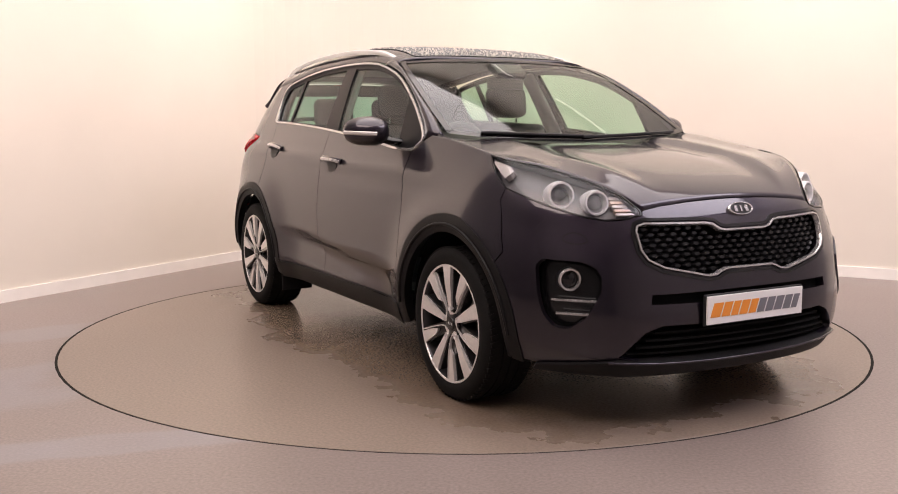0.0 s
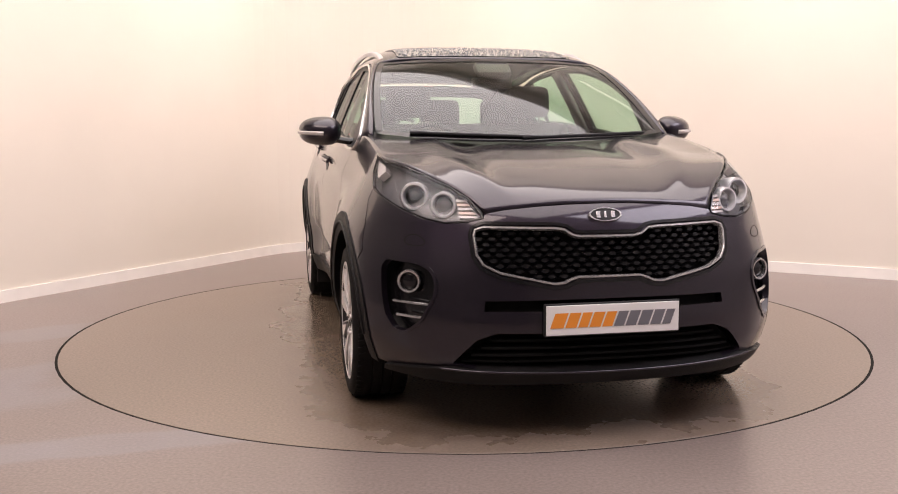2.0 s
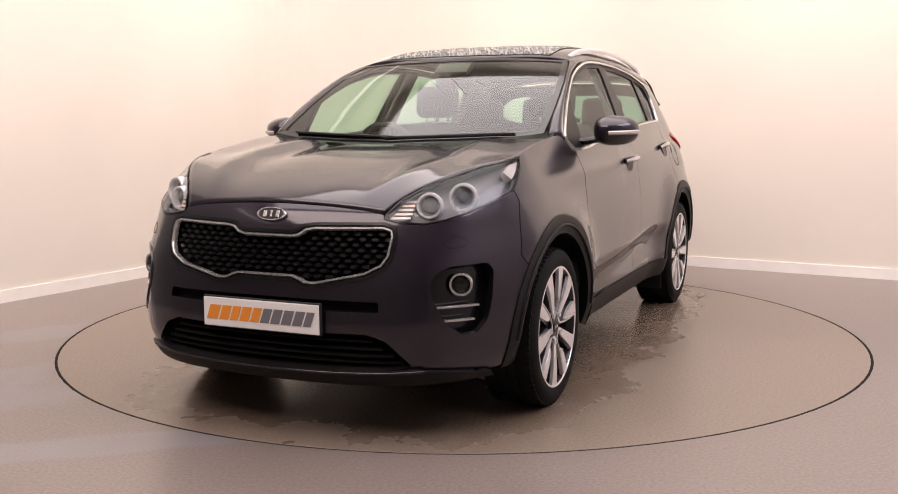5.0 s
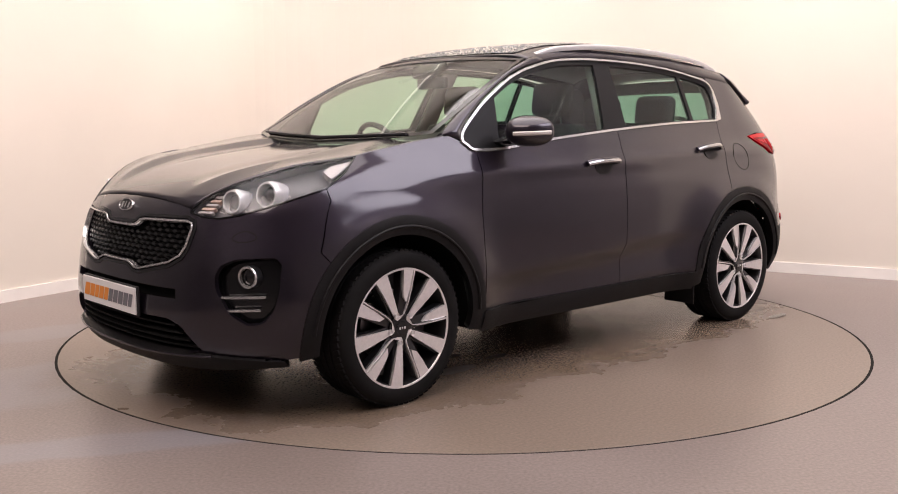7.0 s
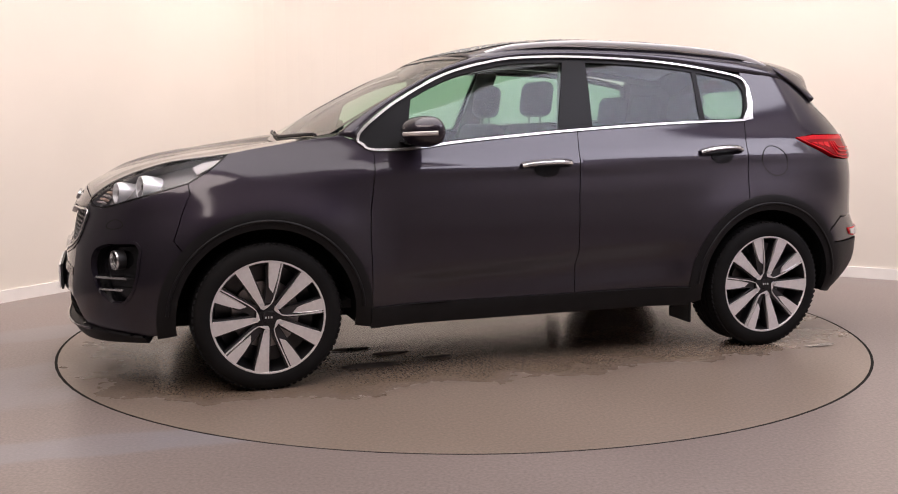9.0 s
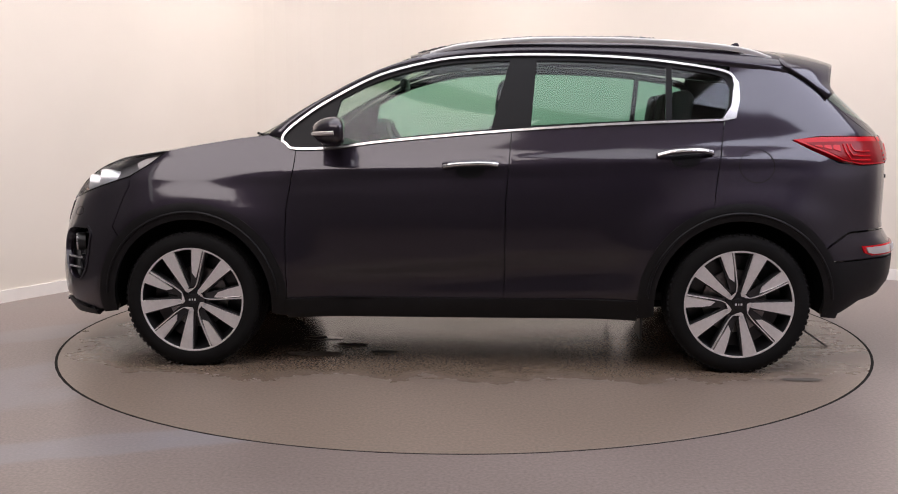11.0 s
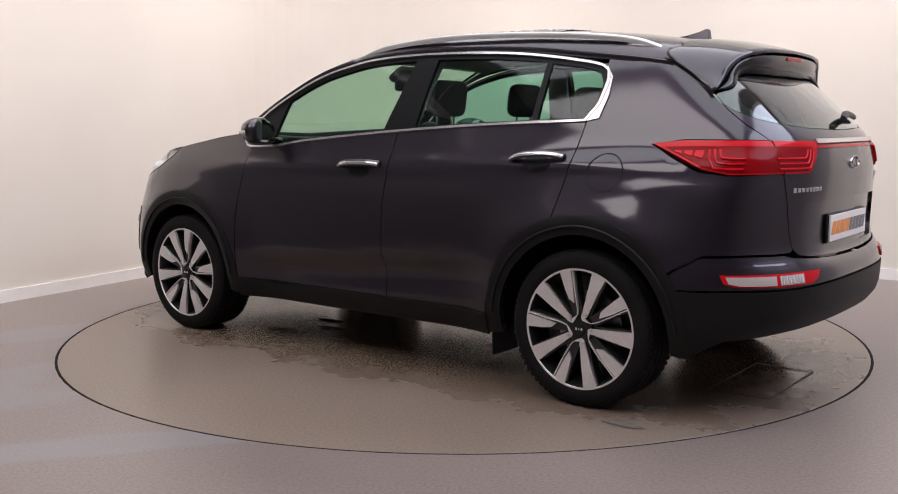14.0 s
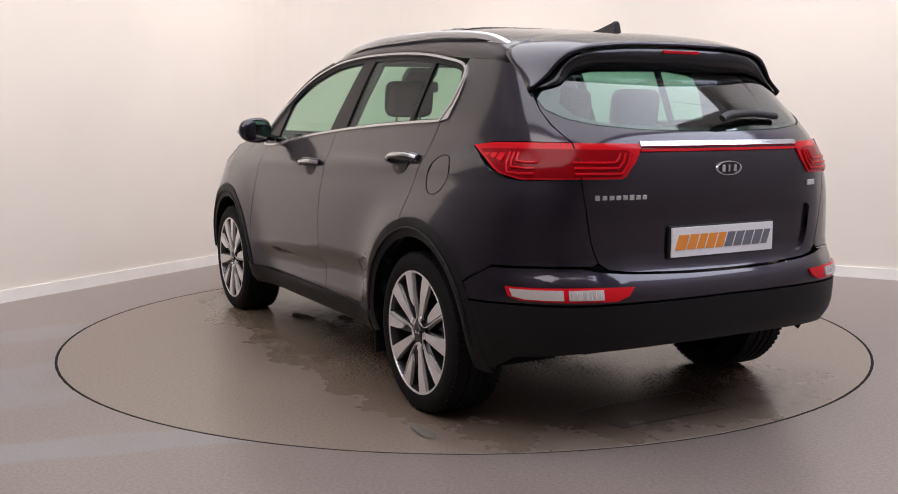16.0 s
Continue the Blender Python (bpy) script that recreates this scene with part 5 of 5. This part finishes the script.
# ---- wipers ----
for pts in (((1.055, 0.60, 1.166), (1.108, 0.30, 1.156), (1.135, -0.04, 1.146)), ((1.132, 0.02, 1.150), (1.112, -0.28, 1.160), (1.062, -0.57, 1.172))):
    bm = bmesh.new()
    path = resample([Vector(p) for p in pts], 10)
    sweep(bm, [p - Vector((0, 0, 0.006)) for p in path], tube_section(0.0065, 6), [Vector((0.5, 0, 1))] * 11)
    wiper = part("windscreen_wiper", bm, BLACK, car, "black windscreen wiper", smooth=50)
    bm = bmesh.new()
    sweep(bm, [p + Vector((-0.012, 0, -0.004)) for p in path], [(-0.003, -0.016), (0.003, -0.016), (0.003, -0.002), (-0.003, -0.002)], [Vector((0.5, 0, 1))] * 11)
    part("blade", bm, RUBBER, wiper, "rubber blade")
bm = bmesh.new()
path = [skin(at_y(y, z, False), z) + skin_normal(at_y(y, z, False), z) * d for y, z, d in ((-0.02, 1.200, 0.03), (-0.08, 1.215, 0.035), (-0.22, 1.228, 0.022), (-0.36, 1.222, 0.015))]
path = resample(path, 14)
sweep(bm, path, [(0.017 * c, 0.012 * d) for c, d in tube_section(1, 10)], [Vector((-0.8, 0, 0.6))] * 15)
part("rear_wiper", bm, BLACK, car, "black rear wiper", smooth=50)

# ---- wheels ----
def wheel(x, side, spin):
    m = Matrix.Translation((x, side * (0.905 if x > 0 else 0.912), WZ)) @ (Matrix.Identity(4) if side > 0 else Matrix.Rotation(math.pi, 4, "Z"))
    hub = turned([(0.0005, -0.125), (0.15, -0.125), (0.225, -0.118), (0.243, -0.05), (0.248, -0.012), (0.252, -0.004), (0.2625, -0.003), (0.2635, -0.012), (0.25, -0.03), (0.25, -0.225)], Matrix(), "wheel", RIM_DARK, car, "alloy wheel with ten machined spokes", 64)
    turned([(0.2515, -0.002), (0.2535, 0.001), (0.2605, 0.001), (0.2625, -0.003)], Matrix(), "rim_lip", RIM_FACE, hub, "machined rim lip", 64)
    R = 0.338
    turned([(0.256, -0.012), (0.262, 0.001), (0.275, 0.0055), (0.295, 0.0065), (0.318, 0.001), (R - 0.008, -0.011), (R - 0.002, -0.024), (R, -0.038), (R, -0.068), (R - 0.007, -0.070), (R - 0.007, -0.078), (R, -0.080),
            (R, -0.112), (R - 0.007, -0.114), (R - 0.007, -0.122), (R, -0.124), (R, -0.156), (R - 0.007, -0.158), (R - 0.007, -0.166), (R, -0.168), (R, -0.200), (R - 0.006, -0.222), (0.31, -0.238), (0.26, -0.232)],
           Matrix(), "tyre", RUBBER, hub, "black rubber tyre", 72)
    bm = bmesh.new()
    for i in range(72):
        a = 2 * math.pi * i / 72
        for y0, tilt in ((-0.030, 0.25), (-0.208, -0.25)):
            rot = Matrix.Rotation(-a, 4, "Y") @ Matrix.Translation((R - 0.004, y0, 0)) @ Matrix.Rotation(tilt, 4, "X")
            box(bm, (0.010, 0.034, 0.019), rot=rot)
    tagged(part("tread", bm, RUBBER, hub, "blocky tyre tread"), kind="stuff")
    turned([(0.06, -0.10), (0.155, -0.10), (0.157, -0.115)], Matrix(), "brake_disc", STEEL, hub, "steel brake disc", 40)

    def blade(name, a, pts, mat, y0, y1, label=""):
        bm = bmesh.new()
        c, s = math.cos(a), math.sin(a)
        f = [bm.verts.new((r * c - w * s, y1 - 0.010 * smooth(0.16, 0.05, r) , r * s + w * c)) for r, w in pts]
        b = [bm.verts.new((v.co.x, y0, v.co.z)) for v in f]
        bm.faces.new(f)
        for i in range(len(f)):
            j = (i + 1) % len(f)
            bm.faces.new((f[i], b[i], b[j], f[j]))
        part(name, bm, mat, hub, label)

    for i in range(10):
        a = radians(spin + 36 * i)
        wide = [(0.254, 0.0335), (0.18, 0.0245), (0.085, 0.0150), (0.060, 0.0115), (0.055, 0.0), (0.060, -0.0115), (0.085, -0.0150), (0.18, -0.0245), (0.254, -0.0335)]
        if i % 2:
            wide = [(0.254, -0.0335), (0.18, -0.0250), (0.135, -0.0165), (0.112, 0.004), (0.18, 0.0150), (0.254, 0.0205)]
            blade("spoke_edge", a, [(0.254, 0.0265), (0.17, 0.0190), (0.115, 0.0140), (0.085, 0.0095), (0.060, 0.0015), (0.044, -0.0095), (0.030, -0.0270), (0.037, -0.0440), (0.041, -0.0425), (0.035, -0.0275), (0.048, -0.0065), (0.063, 0.0060), (0.087, 0.0140), (0.117, 0.0185), (0.17, 0.0240), (0.254, 0.0320)], RIM_FACE, -0.018, 0.0, "thin bright spoke edge")
        blade("spoke", a, [(r - 0.0, w * 1.0) for r, w in wide], RIM_FACE, -0.014, 0.0, "machined spoke face")
        blade("spoke_back", a, [(r, w * 1.12) for r, w in [(0.256, 0.035), (0.16, 0.026), (0.06, 0.020), (0.06, -0.020), (0.16, -0.026), (0.256, -0.035)]], RIM_DARK, -0.06, -0.0145, "dark spoke flank")
    turned([(0.0005, -0.006), (0.027, -0.007), (0.029, -0.011), (0.046, -0.012), (0.062, -0.016), (0.066, -0.05)], Matrix(), "centre_cap", GLOSS_BLACK, hub, "black centre cap", 36)
    for i in range(5):
        a = radians(spin + 72 * i)
        turned([(0.013, -0.006), (0.0125, -0.0035), (0.0105, -0.0035), (0.010, -0.012)], Matrix.Translation((0.066 * math.cos(a), -0.001, 0.066 * math.sin(a))), "bolt_pocket", RIM_FACE, hub, "", 12)
        turned([(0.0005, 0.0), (0.006, -0.001), (0.008, -0.006), (0.008, -0.03)], Matrix.Translation((0.066 * math.cos(a), -0.006, 0.066 * math.sin(a))), "wheel_bolt", SATIN, hub, "", 10)
    for k in range(3):
        bm = bmesh.new()
        box(bm, (0.0085 if k != 1 else 0.004, 0.002, 0.010), (-0.013 + 0.013 * k, -0.0058, 0), bevel=0.0006)
        part("cap_mark", bm, SATIN, hub, "plain silver mark")
    hub.matrix_local = m
    return hub


# how far each wheel has rolled, in degrees
SPINS = {(True, 1): 63, (False, 1): 40, (True, -1): 14, (False, -1): 50}
for x in (FX, RX):
    for side in (1, -1):
        wheel(x, side, SPINS[(x > 0, side)])
        bm = bmesh.new()
        prof, n = [(0.43, 0.855), (0.43, 0.50), (0.10, 0.48)], 28
        rings = [[bm.verts.new((x + r * math.cos(a), side * y, WZ + r * math.sin(a))) for r, y in prof] for a in span(-0.16, math.pi + 0.16, n)]
        for p, q in zip(rings, rings[1:]):
            for k in range(2):
                bm.faces.new((p[k], p[k + 1], q[k + 1], q[k]))
        part("wheel_well", bm, VOID, car, "black wheel well liner", smooth=50)
for side in (1, -1):
    bm = bmesh.new()
    box(bm, (0.012, 0.20, 0.14), (-0.885, side * 0.79, 0.225), bevel=0.004)
    part("mud_flap", bm, CLADDING, car, "black mud flap")

# ---- underside and inner shell ----
bm = bmesh.new()
box(bm, (3.55, 1.16, 0.10), (0.14, 0, 0.305), bevel=0.03)
box(bm, (1.72, 1.62, 0.07), (-0.01, 0, 0.305), bevel=0.02)
box(bm, (0.45, 1.20, 0.08), (-1.86, 0, 0.39), bevel=0.03)
box(bm, (0.04, 1.30, 0.55), (1.75, 0, 0.55))
box(bm, (0.70, 1.10, 0.06), (1.40, 0, 0.80))
part("underbody", bm, VOID, car, "black underbody")
inner_out = fx([(0.80, 0.27), (0.90, 0.60), (1.02, 0.80), (1.335, 0.86), (1.60, 0.82), (1.60, 0.92), (1.30, 1.06), (0.90, 1.09), (0.35, 1.10), (-0.22, 1.15), (-1.30, 1.19), (-1.60, 1.10), (-1.90, 0.98), (-1.90, 0.72), (-1.62, 0.80), (-1.345, 0.86), (-1.05, 0.80), (-0.93, 0.60), (-0.85, 0.27)])
both("inner_panel", inner_out, DASH, car, "dark inner trim panel", off=-0.045, gap=0, depth=0, step=0.08)

# ---- cabin ----
bm = bmesh.new()
box(bm, (2.6, 1.40, 0.04), (-0.35, 0, 0.34))
box(bm, (1.9, 0.22, 0.20), (-0.25, 0, 0.45), bevel=0.03)
box(bm, (0.55, 1.36, 0.06), (-1.62, 0, 0.86))
part("cabin_floor", bm, FABRIC, car, "black carpet and centre tunnel")
rows = []
for x, z in ((1.12, 1.085), (0.95, 1.098), (0.78, 1.092), (0.66, 1.060), (0.60, 0.98), (0.60, 0.70)):
    rows.append([Vector((x - 0.06 * abs(t) ** 2, 0.72 * t, z + 0.03 * math.exp(-((t + 0.5) / 0.22) ** 2) * (1 if z > 1.05 else 0))) for t in span(-1, 1, 24)])
loft("dashboard", rows, DASH, car, "dark grey dashboard with a hooded dial binnacle", 0.02)
headliner_rows = [[p + Vector((0, 0, -0.035)) for p in r[3:46]] for r in roof_rows[1:47]]
loft("headliner", headliner_rows, HEADLINER, car, "pale roof lining", 0.005)


def seat(name, x, y, wide, label, rest_z, rests):
    bm = bmesh.new()
    box(bm, (0.50, wide, 0.18), (x + 0.20, y, 0.58), Matrix.Rotation(radians(-6), 4, "Y"), bevel=0.05, segments=3)
    cushion = part(name, bm, FABRIC, car, label, smooth=50)
    bm = bmesh.new()
    box(bm, (0.13, wide * 0.98, 0.66), (x - 0.10, y, 0.88), Matrix.Rotation(radians(-14), 4, "Y"), bevel=0.055, segments=3)
    part("backrest", bm, FABRIC, cushion, "", smooth=50)
    for ry in rests:
        bm = bmesh.new()
        box(bm, (0.10, 0.27, 0.19), (x - 0.20, ry, rest_z), Matrix.Rotation(radians(-8), 4, "Y"), bevel=0.045, segments=3)
        part("headrest", bm, FABRIC, cushion, "", smooth=50)
        for d in (-0.07, 0.07):
            bm = bmesh.new()
            bmesh.ops.create_cone(bm, segments=8, radius1=0.006, radius2=0.006, depth=0.14, matrix=Matrix.Translation((x - 0.19, ry + d, rest_z - 0.13)))
            part("headrest_rod", bm, CHROME, cushion, "chrome rod", smooth=50)


seat("front_seat", -0.02, 0.37, 0.52, "black front seat with headrest", 1.335, [0.37])
seat("front_seat", -0.02, -0.37, 0.52, "black front seat with headrest", 1.335, [-0.37])
seat("rear_bench", -0.92, 0.0, 1.30, "black rear bench with three headrests", 1.275, [0.42, 0.0, -0.42])
bm = bmesh.new()
ring = [Vector((0.02 * 0, 0.185 * math.cos(a), 0.185 * math.sin(a))) for a in span(0, 2 * math.pi, 32)[:-1]]
tilt = Matrix.Translation((0.42, -0.37, 1.035)) @ Matrix.Rotation(radians(25), 4, "Y")
sweep(bm, [tilt @ p for p in ring], tube_section(0.016, 8), [tilt.to_3x3() @ p for p in ring], True)
steering = part("steering_wheel", bm, BLACK, car, "black steering wheel", smooth=50)
bm = bmesh.new()
box(bm, (0.05, 0.34, 0.05), (0.02, 0, 0), bevel=0.012)
box(bm, (0.05, 0.14, 0.13), (0.01, 0, -0.01), bevel=0.02)
box(bm, (0.03, 0.05, 0.16), (0.02, 0, -0.09), bevel=0.01)
bm.transform(tilt)
part("steering_boss", bm, DASH, steering, "steering wheel boss and spokes", smooth=40)
bm = bmesh.new()
box(bm, (0.035, 0.23, 0.065), (0.355, 0.0, 1.425), bevel=0.015)
part("interior_mirror", bm, BLACK, car, "black rear-view mirror", smooth=40)
bm = bmesh.new()
box(bm, (0.12, 0.20, 0.05), (0.375, 0.0, 1.492), Matrix.Rotation(radians(32), 4, "Y"), bevel=0.02)
part("sensor_cover", bm, BLACK, car, "black sensor cover behind the windscreen", smooth=40)
for side in (1, -1):
    rows = []
    for x0, x1 in ((-0.16, -0.25), (-0.30, -0.37)):
        rows.append([Vector((x, side * (skin(x, z).y - 0.05), z)) for x, z in ((x0, 1.12), ((x0 + x1) / 2, 1.33), (x1, 1.52))])
    loft("pillar_lining", rows, HEADLINER, car, "pale centre pillar lining", 0.02)
    rows = [[Vector((x, side * (skin(x, z).y - 0.06), z)) for x, z in line] for line in (((-1.33, 1.20), (-1.36, 1.35), (-1.34, 1.46)), ((-1.75, 1.20), (-1.70, 1.33), (-1.60, 1.44)))]
    loft("rear_pillar_lining", rows, DASH, car, "dark rear pillar lining", 0.02)


# ---- water on the turntable ----
def wet_patch(points, seed, rough_edge=0.05, mat=None, z=0.002, label=""):
    rng = random.Random(seed)
    ring = []
    n = len(points)
    for i in range(n):
        a, b = Vector(points[i]), Vector(points[(i + 1) % n])
        steps = max(2, int((b - a).length / 0.05))
        for k in range(steps):
            p = a.lerp(b, k / steps)
            q = noise.noise(Vector((p.x * 3 + seed, p.y * 3, 0))) * rough_edge + noise.noise(Vector((p.x * 11, p.y * 11, seed))) * rough_edge * 0.45
            c = sum((Vector(v) for v in points), Vector((0, 0))) / n
            ring.append(p + (p - c).normalized() * q)
    tris = geometry.delaunay_2d_cdt(ring, [(i, (i + 1) % len(ring)) for i in range(len(ring))], [], 1, 1e-6)
    return mesh_object("wet_patch", [(v.x - 0.0403, v.y + 0.1, z) for v in tris[0]], [tuple(f) for f in tris[2]], mat, turntable, label)


WET_EDGE = material("hatch_joint", (0.055, 0.045, 0.036), rough=0.5, noise_amount=0.3)
WATER = material("standing_water", (0.17, 0.15, 0.13), rough=0.03, noise_amount=0.1, bump=0.05, bump_scale=40)
for k, (x, y, rx, ry) in enumerate(((0.78, 0.62, 0.16, 0.05), (0.62, 0.40, 0.10, 0.035), (0.80, 0.24, 0.12, 0.04), (0.42, 0.56, 0.07, 0.025), (-1.62, 1.02, 0.10, 0.03))):
    wet_patch([(x + rx * math.cos(a), y + ry * math.sin(a)) for a in span(0, 2 * math.pi, 10)[:-1]], 20 + k, 0.022, WATER, 0.0045, "small pool of standing water")
bm = bmesh.new()
for sx, sy, px, py in ((0.28, 0.007, -1.82, -0.29), (0.28, 0.007, -1.82, 0.31), (0.007, 0.60, -1.68, 0.01), (0.007, 0.60, -1.96, 0.01)):
    box(bm, (sx, sy, 0.002), (px - 0.0403, py + 0.1, 0.0035))
part("hatch_seam", bm, WET_EDGE, turntable, "thin rectangular hatch seam")
bm = bmesh.new()
lathe(bm, [(TABLE_R - 0.005, 0.0), (TABLE_R + 0.012, 0.0)], 160, Matrix.Translation((0, 0, -0.0012)) @ Matrix.Rotation(radians(90), 4, "X"))
part("edge_gap", bm, SLOT, turntable, "dark gap round the table's edge")


def motions():
    angles = [(0.0, -60.28), (0.5, -62.43), (1.0, -66.36), (1.5, -71.55), (2.0, -77.73), (2.5, -83.46), (3.0, -89.59), (3.5, -95.32), (4.0, -101.48), (4.2, -103.85),
              (6.3, -128.22), (6.5, -130.54), (7.0, -136.60), (7.5, -142.24), (8.0, -148.24), (8.5, -153.87), (9.0, -159.95), (9.2, -161.90), (11.3, -186.42),
              (11.5, -188.59), (12.0, -194.27), (12.5, -199.73), (13.0, -205.65), (13.5, -211.27), (14.0, -217.16), (14.5, -222.82), (15.0, -228.72),
              (15.5, -234.29), (16.0, -240.33)]
    walk(turntable, [(t, pose(0, 0, 0, 0, 0, a)) for t, a in angles])
    walk(car, [(t, pose(0, 0, 0, 0, 0, a) @ pose(-0.0403, 0.1, 0.0)) for t, a in angles])


motions()
